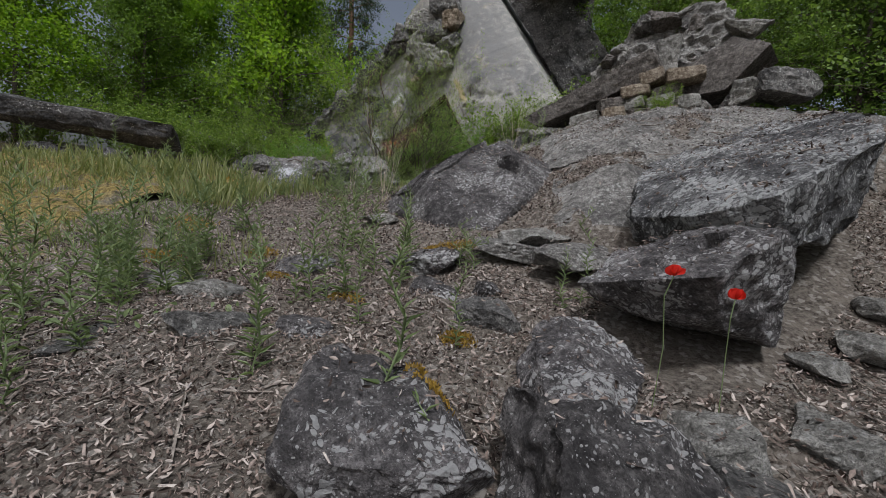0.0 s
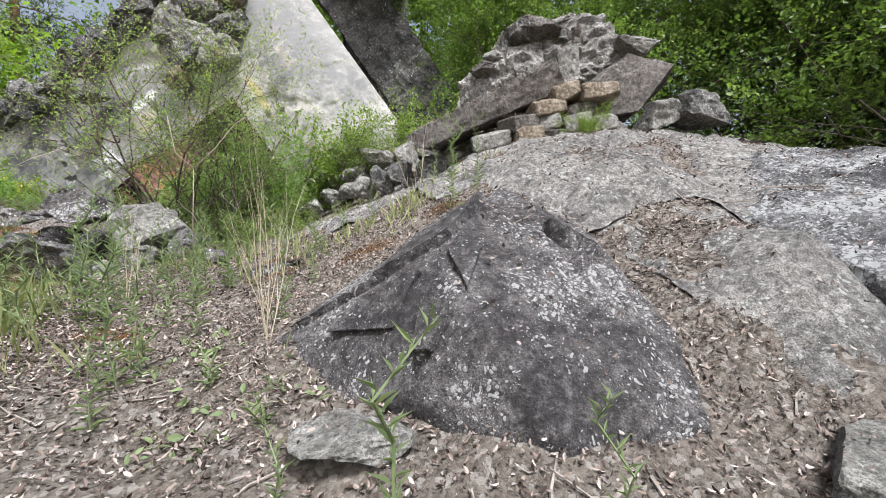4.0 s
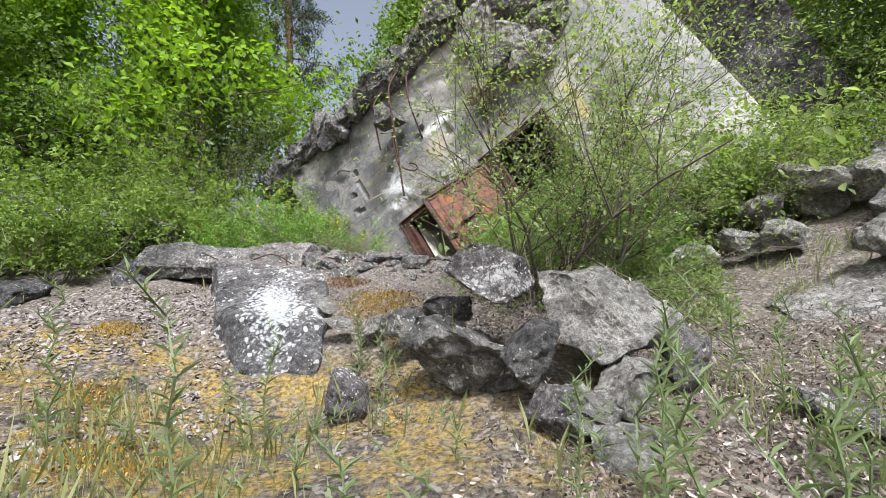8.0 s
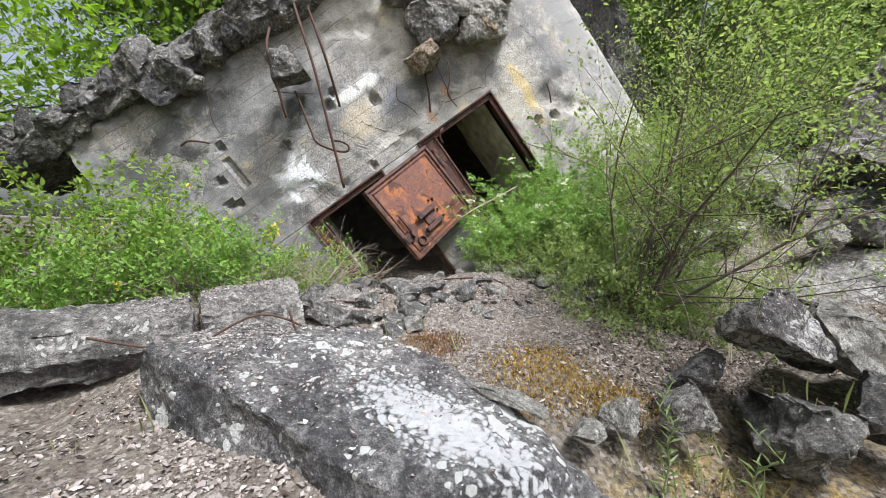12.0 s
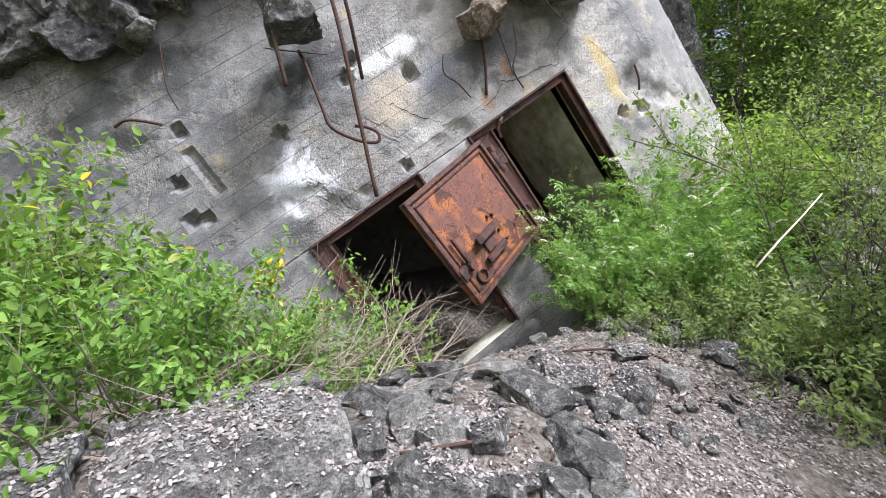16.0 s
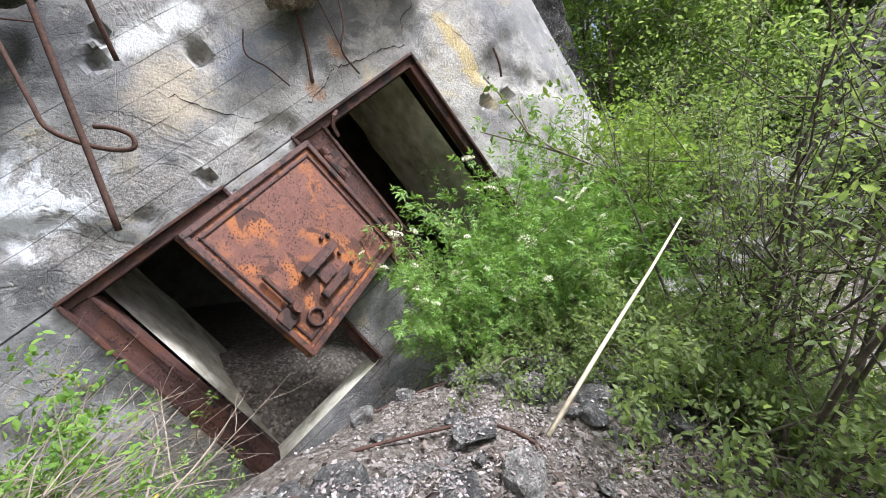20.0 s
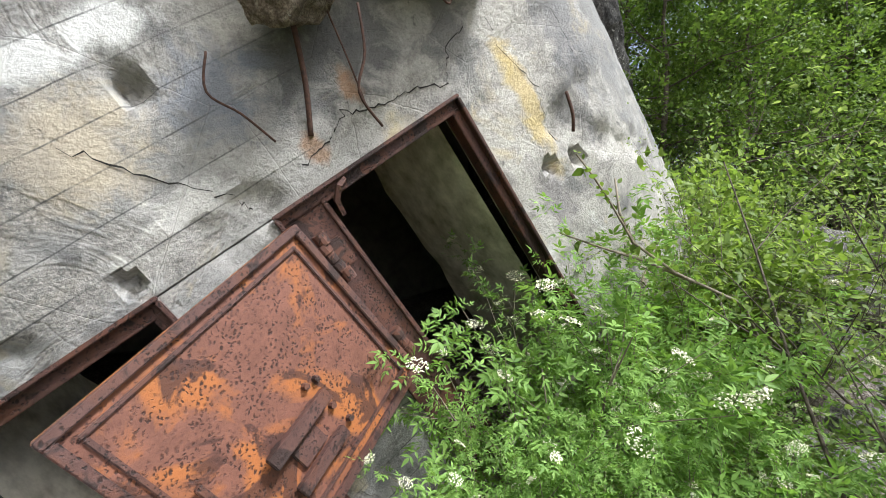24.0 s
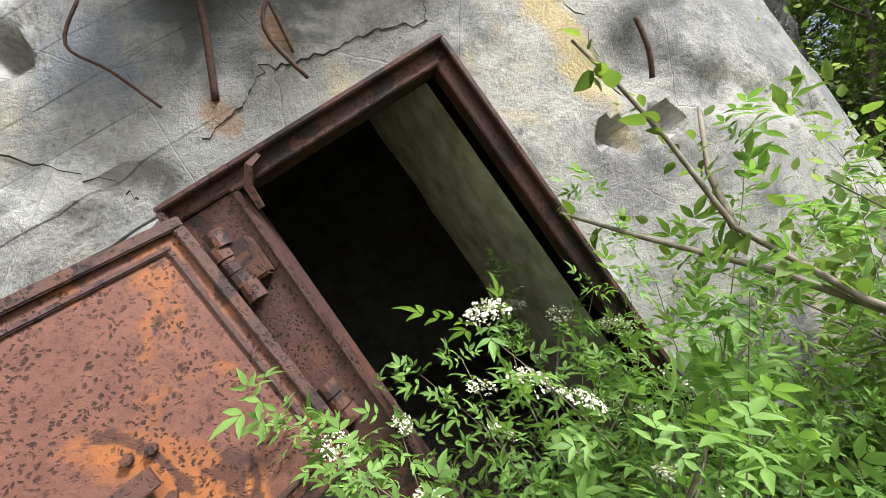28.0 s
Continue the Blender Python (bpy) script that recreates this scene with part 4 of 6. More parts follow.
def build_leaf():
    """The steel door leaf, swung out on its hinges; local x away from the hinge is negative."""
    hinge = Matrix.Translation((0.06, -0.09, 0.05)) @ Matrix.Rotation(radians(26), 4, "Y") @ Matrix.Rotation(radians(3.2), 4, "Z")
    leaf = thing("steel_door", None, "heavy rusted steel bunker door leaf standing ajar", "door", m=FACE @ hinge)
    W, H = 1.42, 1.28
    child("panel", box_mesh("panel", -W, 0, -H, 0, -0.06, 0.0, RUST_LEAF), leaf, "orange and brown rusted sheet")
    r = 0.035
    for nm, a in (("rim_top", (-W, 0, -0.05, 0)), ("rim_bottom", (-W, 0, -H, -H + 0.05)), ("rim_hinge", (-0.05, 0, -H + 0.05, -0.05)), ("rim_lock", (-W, -W + 0.05, -H + 0.05, -0.05))):
        child("rim", box_mesh("rim", *a, 0.0, r, RUST), leaf)
    for a in ((-W + 0.09, -0.09, -0.115, -0.09), (-W + 0.09, -0.09, -H + 0.09, -H + 0.115), (-0.115, -0.09, -H + 0.115, -0.115), (-W + 0.09, -W + 0.115, -H + 0.115, -0.115)):
        child("bead", box_mesh("bead", *a, 0.0, 0.018, RUST), leaf)
    handle = child("handle_bar", box_mesh("handle_bar", -1.0, -0.57, -0.84, -0.76, 0.04, 0.09, RUST), leaf)
    for x in (-0.92, -0.66):
        child("handle_foot", box_mesh("handle_foot", x - 0.03, x + 0.03, -0.83, -0.77, 0.0, 0.04, RUST), handle)
    latch = child("latch_plate", box_mesh("latch_plate", -0.9, -0.72, -0.99, -0.86, 0.0, 0.03, RUST), leaf)
    child("latch_bar", box_mesh("latch_bar", -1.0, -0.63, -1.07, -1.0, 0.02, 0.07, RUST), latch)
    for x, y in ((-0.61, -0.7), (-0.54, -0.72), (-0.58, -0.9), (-0.56, -1.04)):
        child("bolt", mesh_of("bolt", *tube([(x, y, 0), (x, y, 0.035)], [0.022, 0.018], 8), RUST), latch)
    child("lock_lever", box_mesh("lock_lever", -1.25, -1.215, -0.9, -0.58, 0.03, 0.07, RUST), leaf)
    child("lock_boss", mesh_of("lock_boss", *tube([(-1.23, -0.92, 0), (-1.23, -0.92, 0.1)], [0.06, 0.05], 12), RUST), leaf)
    child("lock_case", box_mesh("lock_case", -1.4, -1.28, -1.0, -0.86, 0.0, 0.05, RUST), leaf)
    ring = [(-1.16 + 0.07 * math.cos(a), -1.1 + 0.07 * math.sin(a), 0.02) for a in np.linspace(0, 2 * math.pi, 17)]
    child("pull_ring", mesh_of("pull_ring", *tube(ring, [0.014] * 17, 6), RUST, True), leaf)
    for y in (-0.2, -0.95):
        for k in range(3):
            yy = y - 0.07 * k
            child("hinge_knuckle", mesh_of("hinge_knuckle", *tube([(0.05, yy, 0.0), (0.05, yy - 0.064, 0.0)], [0.05 - 0.006 * (k % 2), 0.05 - 0.006 * (k % 2)], 12), RUST), leaf)
    return leaf


steel_door = build_leaf()

# the broken roof slab along the top, and lumps that hang on the bars
def face_rock(name, u, v, w, size, seed, mat, label, rot=(0, 0, 0), **kw):
    m = FACE @ pose(u, v, w, *rot)
    return thing(name, rock_mesh(name, size, seed, mat, **kw), label, "rubble", m=m)


def roof_edge(u0, u1, v0, v1, w0, w1, seed, label):
    c = [(u, v, w) for u in (u0, u1) for v in (v0 + 0.1 * math.sin(seed + u), v1) for w in (w0, w1)] + [((u0 + u1) / 2, v0 - 0.08, w1 - 0.1), ((u0 + u1) / 2, (v0 + v1) / 2, w1 + 0.12)]
    return thing("broken_roof_slab", slab_mesh("broken_roof_slab", c, ROCK, 0.06, 0.085, seed), label, "rubble", m=FACE)


roof_edge(-5.2, -3.3, 2.84, 3.3, -1.5, 0.08, 301, "dark broken concrete roof slab of the bunker")
roof_edge(-3.4, -1.2, 2.78, 3.22, -1.5, 0.14, 302, "dark broken concrete roof slab of the bunker")
roof_edge(-1.3, 1.1, 2.55, 3.05, -1.5, 0.22, 303, "dark broken concrete roof slab of the bunker")
face_rock("hanging_lump", -1.0, 1.88, 0.4, (0.66, 0.62, 0.66), 331, ROCK, "concrete lump hanging on bent reinforcing bars", (0, 0, -30), boxy=0.4)
face_rock("hanging_lump", -2.12, 2.5, 0.16, (0.34, 0.24, 0.3), 332, ROCK_PALE, "small concrete lump stuck to the wall")
face_rock("hanging_lump", 0.82, 0.98, 0.3, (0.7, 0.55, 0.6), 333, ROCK_WARM, "rust-stained concrete lump hanging over the doorway")
for k, (u, v, w, a, b, mat) in enumerate(((1.2, 1.32, 0.12, 0.8, 0.6, ROCK), (1.9, 0.95, 0.1, 0.9, 0.55, ROCK_PALE), (1.75, 1.55, 0.12, 1.0, 0.75, ROCK_PALE), (2.5, 1.35, 0.05, 0.8, 0.7, ROCK), (1.35, 2.15, 0.1, 1.0, 0.9, ROCK_PALE), (2.3, 2.1, 0.1, 1.1, 0.8, ROCK), (1.9, 2.8, 0.05, 1.2, 0.8, ROCK_PALE), (2.9, 2.6, 0.0, 1.0, 1.0, ROCK), (1.1, 3.0, 0.05, 1.1, 0.8, ROCK), (2.95, 1.85, 0.0, 0.7, 0.6, ROCK_WARM))):
    face_rock("broken_block", u, v, w, (a, b, 0.7), 340 + k, mat, "cracked concrete block in the burst wall", (8 * math.sin(k), 8 * math.cos(k), -30 + 12 * math.sin(k * 2)), boxy=0.7, cuts=12, rough=0.06, level=5)

face_rock("hanging_lump", 2.05, 0.85, 0.2, (0.7, 0.5, 0.5), 334, ROCK_WARM, "cracked concrete lump sticking out of the wall", boxy=0.4)

rng_f = np.random.default_rng(66)
for k in range(30):
    u = -5.0 + 6.0 * (k + rng_f.random()) / 30
    a = (0.3 + 0.45 * rng_f.random()) * (0.65 if u < -2.8 else 1.0)
    face_rock("roof_lump", u, (3.24 if u < -2.6 else 3.02) - 0.2 * rng_f.random() + 0.05 * math.sin(u), (0.2 if u > -2.6 else 0.05) * rng_f.random(), (a * 1.3, a * 0.8, a), 350 + k, (ROCK_DARK, ROCK, ROCK)[k % 3], "broken lump on the torn roof edge", (40 * rng_f.random(), 40 * rng_f.random(), 90 * rng_f.random()), boxy=0.4, cuts=14, rough=0.09, level=4)

# reinforcing bars torn out of the concrete
def bar(pts, r, label="bent rusty reinforcing bar"):
    v = [Vector(p) for p in pts]
    fine = []
    for i in range(len(v) - 1):
        a, b, c, d = v[max(i - 1, 0)], v[i], v[i + 1], v[min(i + 2, len(v) - 1)]
        for k in range(5):
            t = k / 5
            fine.append(0.5 * (2 * b + (c - a) * t + (2 * a - 5 * b + 4 * c - d) * t * t + (3 * b - a - 3 * c + d) * t ** 3))
    fine.append(v[-1])
    return thing("reinforcing_bar", mesh_of("reinforcing_bar", *tube(fine, [r] * len(fine), 8), REBAR, True), label, "iron bar", "torn reinforcing bars", m=FACE)


bar([(-1.1, 1.6, 0.3), (-1.14, 1.42, 0.42), (-1.26, 1.0, 0.48), (-1.3, 0.8, 0.5), (-1.17, 0.57, 0.52), (-1.03, 0.45, 0.55), (-0.97, 0.51, 0.55), (-1.02, 0.62, 0.52), (-1.1, 0.7, 0.48)], 0.016)
bar([(-0.35, 2.6, 0.3), (-0.55, 2.05, 0.8), (-0.76, 1.47, 0.9), (-1.05, 0.8, 0.9), (-1.39, 0.02, 0.9)], 0.019)
bar([(-0.85, 2.5, 0.3), (-1.05, 2.2, 0.58), (-1.16, 1.95, 0.62), (-1.3, 1.6, 0.64), (-1.43, 1.28, 0.6)], 0.019)
bar([(-0.2, 2.5, 0.2), (-0.38, 1.95, 0.4), (-0.5, 1.6, 0.36), (-0.68, 1.12, 0.12)], 0.019)
bar([(0.75, 0.85, 0.12), (0.62, 0.55, 0.08), (0.47, 0.28, 0.02)], 0.017)
bar([(1.12, 0.75, 0.2), (0.98, 0.5, 0.22), (0.82, 0.33, 0.2), (0.86, 0.1, 0.12)], 0.009)
bar([(0.95, 0.8, 0.15), (0.92, 0.55, 0.1), (0.88, 0.28, 0.04)], 0.006)
bar([(0.25, 0.9, 0.1), (0.12, 0.72, 0.14), (0.2, 0.55, 0.12), (0.27, 0.35, 0.06)], 0.007)
bar([(1.5, 1.0, 0.4), (1.45, 0.75, 0.42), (1.6, 0.5, 0.3), (1.75, 0.55, 0.2)], 0.007)
bar([(2.42, -0.45, 0.03), (2.35, -0.62, 0.06), (2.3, -0.75, 0.03)], 0.014)
bar([(-2.1, 2.35, 0.12), (-2.3, 2.0, 0.1), (-2.35, 1.8, 0.03)], 0.006)
bar([(-2.9, 1.95, 0.03), (-2.75, 1.92, 0.08), (-2.55, 1.75, 0.06)], 0.014)
bar([(-1.35, 1.75, 0.35), (-1.15, 1.55, 0.45), (-0.9, 1.4, 0.4)], 0.006)


def crack(pts, seed):
    """A gaping crack, drawn as a ragged strip just proud of the skin, the shade inside put into its near-black colour.
    """
    rng = np.random.default_rng(seed)
    v, f, path = [], [], []
    for (a, b), (c, d) in zip(pts, pts[1:]):
        for k in range(8):
            path.append((a + (c - a) * k / 8 + rng.normal() * 0.012, b + (d - b) * k / 8 + rng.normal() * 0.012))
    p = np.array([(x, y, 0.0) for x, y in path])
    w = wall_relief(p)
    for i, (x, y) in enumerate(path):
        h = 0.0015 + 0.0045 * rng.random()
        v += [(x - h * 0.4, y - h, w[i] + 0.006), (x + h * 0.4, y + h, w[i] + 0.006)]
    f = [(2 * i, 2 * i + 2, 2 * i + 3, 2 * i + 1) for i in range(len(path) - 1)]
    child("crack", mesh_of("crack", v, f, CRACK_SHADE), bunker, "dark crack in the concrete")


crack([(0.32, 0.16), (0.55, 0.2), (0.72, 0.3), (0.95, 0.22), (1.25, 0.2), (1.5, 0.1), (1.62, 0.3), (1.9, 0.4)], 1)
crack([(-0.6, 0.85), (-0.35, 0.5), (-0.1, 0.22), (-0.05, 0.08)], 2)
crack([(2.1, 0.5), (2.05, 0.1), (2.2, -0.3), (2.1, -0.8)], 3)
crack([(2.6, 0.6), (2.75, 0.1), (2.7, -0.3)], 4)

# iron bars lying in the rubble strip
for k, pts in enumerate((((-0.9, 12.9, 2.5), (-0.3, 12.75, 2.55), (0.4, 12.5, 2.5), (1.0, 12.3, 2.4)), ((-1.2, 12.6, 2.55), (-0.6, 12.2, 2.57), (-0.45, 11.9, 2.45)), ((-2.6, 11.95, 2.6), (-1.9, 11.9, 2.5), (-1.2, 11.8, 2.42), (-0.9, 11.7, 2.3)), ((-4.1, 11.7, 2.6), (-3.6, 11.68, 2.45), (-3.1, 11.72, 2.6), (-2.7, 11.66, 2.4)), ((0.1, 12.6, 2.5), (0.45, 12.2, 2.45), (0.6, 12.0, 2.35)), ((-2.9, 11.7, 2.6), (-2.8, 11.6, 2.3), (-2.5, 11.5, 2.2)))):
    m = FACE.inverted()
    bar([m @ (Vector(p) - Vector((0, 0, 0.1))) for p in pts], 0.009, "rusty iron bar lying in the rubble")
# ---- fallen blocks on the slope ----
def boulder(x, y, z, size, seed, mat, label, rot=(0, 0, 0), name="boulder", **kw):
    return thing(name, rock_mesh(name, size, seed, mat, **kw), label, "rock", "fallen concrete blocks", m=pose(x, y, z, *rot))


def block(corners, mat, label, name="concrete_slab", **kw):
    """A slab from corners given in the world, its origin at their mean."""
    c = np.mean(corners, axis=0)
    if "dents" in kw:
        kw["dents"] = [(x - c[0], y - c[1], z - c[2], r, deep) for x, y, z, r, deep in kw["dents"]]
    return thing(name, slab_mesh(name, [tuple(np.array(p) - c) for p in corners], mat, **kw), label, "concrete block", "fallen concrete blocks", m=pose(*c))


# the wedge with the dark hole
wedge = block([(3.95, 6.08, 2.46), (4.32, 5.4, 2.02), (3.25, 5.45, 1.97), (3.3, 4.93, 1.68), (3.62, 4.5, 1.12), (4.2, 4.5, 1.25), (4.4, 4.9, 1.58), (2.33, 6.05, 1.42), (2.95, 5.1, 1.36), (2.6, 5.5, 0.95), (4.85, 6.25, 2.12), (4.9, 5.9, 1.4), (2.9, 6.9, 1.6), (4.3, 6.9, 2.1), (2.1, 5.9, 0.9)], ROCK_WEDGE, "dark lichen-flecked concrete wedge lying in litter", seed=3, step=0.035, rough=0.022, dents=((4.23, 5.54, 2.11, 0.2, 0.42), (4.31, 5.43, 2.03, 0.15, 0.34)))
# loose layers split off along its west face
wa, wr, wl, wq, wf = Vector((3.95, 6.08, 2.46)), Vector((3.25, 5.45, 1.97)), Vector((2.33, 6.05, 1.42)), Vector((3.3, 4.93, 1.68)), Vector((2.95, 5.1, 1.36))
for k, (tri, quad, deep) in enumerate((
        ((wa, wr, wl), ((0.86, 0.1, 0.04), (0.3, 0.66, 0.04), (0.14, 0.44, 0.42), (0.55, 0.05, 0.4)), 0.07),
        ((wa, wr, wl), ((0.5, 0.05, 0.45), (0.12, 0.4, 0.48), (0.02, 0.1, 0.88), (0.12, 0.02, 0.86)), 0.045),
        ((wr, wl, wf), ((0.88, 0.06, 0.06), (0.4, 0.55, 0.05), (0.2, 0.55, 0.25), (0.36, 0.1, 0.54)), 0.06),
        ((wr, wf, wq), ((0.62, 0.3, 0.08), (0.2, 0.72, 0.08), (0.06, 0.5, 0.44), (0.3, 0.08, 0.62)), 0.075),
        ((wa, wr, wq), ((0.5, 0.46, 0.04), (0.1, 0.86, 0.04), (0.06, 0.3, 0.64), (0.34, 0.2, 0.46)), 0.035))):
    wn = (tri[1] - tri[0]).cross(tri[2] - tri[0]).normalized()
    wn = wn if wn.z > 0 else -wn
    pts = [tri[0] * u + tri[1] * v + tri[2] * w for u, v, w in quad]
    base = wedge.matrix_world.translation
    child("split_layer", slab_mesh("split_layer", [tuple(p + wn * h - base) for p in pts for h in (-0.1, deep)], ROCK_WEDGE, 0.035, 0.018, 90 + k), wedge)
# the two great slabs with the poppies before them
block([(5.38, 3.78, 1.52), (5.6, 3.02, 1.54), (5.9, 2.75, 1.68), (6.95, 3.72, 2.24), (7.5, 5.0, 2.7), (7.9, 6.5, 3.08), (6.4, 7.0, 2.7), (6.2, 5.65, 2.36), (5.55, 4.75, 1.92), (5.5, 3.7, 1.3), (5.75, 3.1, 1.36), (6.0, 2.95, 1.4), (6.55, 3.45, 1.45), (7.1, 4.2, 1.6), (8.0, 6.4, 2.0), (5.6, 6.5, 1.6)], ROCK_STREAK, "broad pale lichen-covered concrete slab", seed=5, step=0.045, rough=0.06)
block([(4.96, 2.94, 1.04), (5.2, 2.74, 1.12), (5.52, 2.36, 1.24), (5.86, 2.56, 1.48), (5.69, 3.02, 1.48), (5.46, 3.1, 1.4), (5.25, 3.4, 1.26), (6.0, 2.68, 1.27), (6.2, 3.1, 1.4), (5.15, 2.9, 0.93), (5.4, 2.78, 0.93), (5.7, 2.62, 0.95), (6.05, 2.85, 0.85), (5.5, 3.4, 0.75), (6.2, 3.4, 0.8)], ROCK_FLECK, "dark overhanging concrete slab beside red poppies", seed=8, step=0.035, rough=0.045, dents=((5.6, 2.75, 1.42, 0.07, 0.12),))
for k, (x, y, dz, s, r, mat, lab) in enumerate((
        (4.28, 1.78, -0.02, (0.95, 0.8, 0.5), 20, ROCK_FLECK, "dark lichened rock half buried in litter"),
        (5.0, 1.5, 0.1, (0.85, 0.62, 0.62), -15, ROCK_WEDGE, "dark rock with pale lichen patches in litter"),
        (4.98, 2.4, 0.05, (0.62, 0.9, 0.5), -20, ROCK_FLECK, "grey flat rock before the overhanging slab"),
        (3.7, 3.74, 0.02, (0.72, 0.46, 0.34), 5, ROCK_FLECK, "white-flecked dark rock below the wedge"),
        (5.62, 1.75, 0.0, (0.5, 0.5, 0.34), 15, ROCK, "small grey rock among dry leaves"),
        (5.5, 2.1, -0.02, (0.4, 0.4, 0.3), 35, ROCK_PALE, "small pale rock among dry leaves"),
        (6.05, 2.3, -0.02, (0.45, 0.35, 0.25), 60, ROCK_PALE, "pale stone below the overhanging slab"),
        (3.95, 3.28, -0.03, (0.46, 0.42, 0.22), 10, ROCK_WEDGE, "square dark stone sunk in litter"),
        (4.45, 2.95, 0.0, (0.4, 0.42, 0.26), 70, ROCK, "grey stone sunk in litter"),
        (4.36, 3.26, 0.03, (0.2, 0.17, 0.2), 30, ROCK_WEDGE, "small black stone on the slope"),
        (2.62, 3.58, 0.0, (0.56, 0.42, 0.26), 80, ROCK_FLECK, "grey angular stone on the slope"),
        (2.72, 5.05, -0.02, (0.55, 0.42, 0.2), 0, ROCK_PALE, "flat pale stone sunk in litter"),
        (2.45, 2.6, -0.04, (0.5, 0.45, 0.24), 0, ROCK_PALE, "flat pale stone sunk in litter"),
        (2.9, 2.2, -0.04, (0.55, 0.4, 0.22), 40, ROCK, "flat grey stone sunk in litter"),
        (4.42, 3.92, 0.08, (0.62, 0.42, 0.17), 10, ROCK_LEDGE, "flat greenish concrete piece on the slope"),
        (4.98, 3.74, 0.16, (0.68, 0.45, 0.22), 15, ROCK_LEDGE, "flat pale concrete piece on the slope"),
        (4.72, 4.15, 0.1, (0.8, 0.5, 0.2), 30, ROCK_PALE, "flat pale concrete piece on the slope"),
        (2.2, 7.72, 0.04, (0.6, 0.36, 0.24), -10, ROCK_FLECK, "flecked flat stone among dry leaves"),
        (1.9, 3.0, -0.05, (0.7, 0.4, 0.22), 30, ROCK_PALE, "flat pale concrete piece in weeds"),
        (3.15, 3.0, -0.05, (0.34, 0.26, 0.16), 50, ROCK, "small grey stone in litter"),
        (3.45, 2.35, -0.04, (0.42, 0.3, 0.18), 15, ROCK_FLECK, "flecked stone in litter"),
        (2.3, 2.0, -0.06, (0.5, 0.5, 0.2), 30, ROCK, "flat grey stone in weeds"))):
    boulder(x, y, float(land(x, y)[0]) + dz, s, 500 + k, mat, lab, (8 * math.sin(k), 6 * math.cos(k), r), "rock" if s[0] > 0.6 else "stone", boxy=0.25, cuts=12, level=5 if k < 4 else 4)
for k, (x, y, s) in enumerate(((6.3, 2.9, 0.3), (6.7, 3.2, 0.35), (7.0, 3.6, 0.3), (6.6, 2.4, 0.25), (6.1, 2.2, 0.2), (7.3, 3.0, 0.35), (7.6, 3.9, 0.4), (7.1, 2.5, 0.22), (7.9, 4.2, 0.3), (6.9, 1.9, 0.25))):
    boulder(x, y, float(land(x, y)[0]) + 0.04, (s * 1.2, s, s * 0.6), 560 + k, ROCK_PALE, "pale flat rubble stone among leaves", (5, 8 * math.sin(k * 2), 40 * k), "stone", boxy=0.3, level=3)

# the leaning beam, the cracked courses under it and the rubble heap behind
beam = block([(3.95, 9.5, 3.55), (6.24, 8.88, 4.8), (4.25, 9.42, 3.38), (6.5, 8.92, 4.36), (4.5, 10.3, 3.9), (6.9, 9.8, 5.15), (4.8, 10.2, 3.5), (7.0, 9.8, 4.4)], ROCK_BROWN, "long leaning concrete beam on broken blocks", name="concrete_beam", seed=11, rough=0.03, step=0.06)
block([(6.78, 8.9, 4.42), (7.5, 8.72, 4.95), (7.9, 8.2, 4.62), (7.4, 8.38, 3.92), (6.85, 8.72, 3.85), (7.35, 9.4, 4.6), (8.1, 9.2, 4.98), (8.25, 8.7, 4.5), (7.6, 9.2, 3.8)], ROCK_BROWN, "tilted square concrete block with flat faces", seed=13, rough=0.02, step=0.06)
block([(6.42, 9.0, 3.95), (6.74, 8.9, 3.9), (6.36, 9.0, 5.0), (6.72, 8.95, 5.1), (6.5, 9.5, 3.9), (6.95, 9.5, 3.9), (6.4, 9.5, 5.1), (6.9, 9.5, 5.2)], ROCK_PALE, "upright split block between beam and heap", seed=14, rough=0.04, step=0.07)
block([(6.3, 9.4, 4.7), (7.9, 8.85, 4.95), (7.4, 9.25, 5.75), (6.35, 10.3, 6.1), (8.2, 9.4, 5.1), (8.0, 10.6, 5.8), (5.4, 10.7, 5.0), (4.9, 10.5, 4.1), (8.4, 9.9, 3.9), (6.0, 9.7, 3.8), (5.0, 11.4, 3.5), (8.0, 11.5, 4.0)], ROCK_LEDGE, "great heap of broken concrete behind the beam", name="broken_mass", seed=15, rough=0.16, step=0.07)
rng_c = np.random.default_rng(21)
for row in range(4):
    x = (5.0, 5.45, 5.85, 6.15)[row]
    while x < 6.75:
        w = 0.26 + 0.34 * rng_c.random()
        boulder(x + w / 2, 9.12 - 0.2 * (x - 4.75) + 0.05 * rng_c.normal(), 3.5 + 0.215 * row + 0.03 * (x - 5), (w * 1.12, 0.6, 0.25), 800 + int(100 * x) + row, (ROCK_WARM, ROCK_PALE, ROCK_WARM, ROCK_BROWN)[int(rng_c.integers(4))], "cracked brownish concrete block under the beam", (6 * rng_c.normal(), -11 + 6 * rng_c.normal(), -14 + 9 * rng_c.normal()), boxy=1.2, cuts=2, keep=0.8, rough=0.035, level=4)
        x += w + 0.012
for k in range(13):
    a, q = rng_c.random(), rng_c.random()
    s0 = 0.25 + 0.5 * rng_c.random()
    x, y, z = 5.4 + 2.5 * a, 10.3 - 0.9 * a + 0.4 * q, 4.95 + 0.85 * math.sin(min(1.0, a * 1.2) * 2.4) + 0.2 * q
    boulder(x, y, z - 0.16, (s0 * 1.6, s0, s0 * 0.6), 900 + k, (ROCK, ROCK_PALE, ROCK_BROWN)[k % 3], "angular concrete lump on the rubble heap", (12 * rng_c.normal(), 12 * rng_c.normal(), 360 * q), boxy=0.5, level=4)
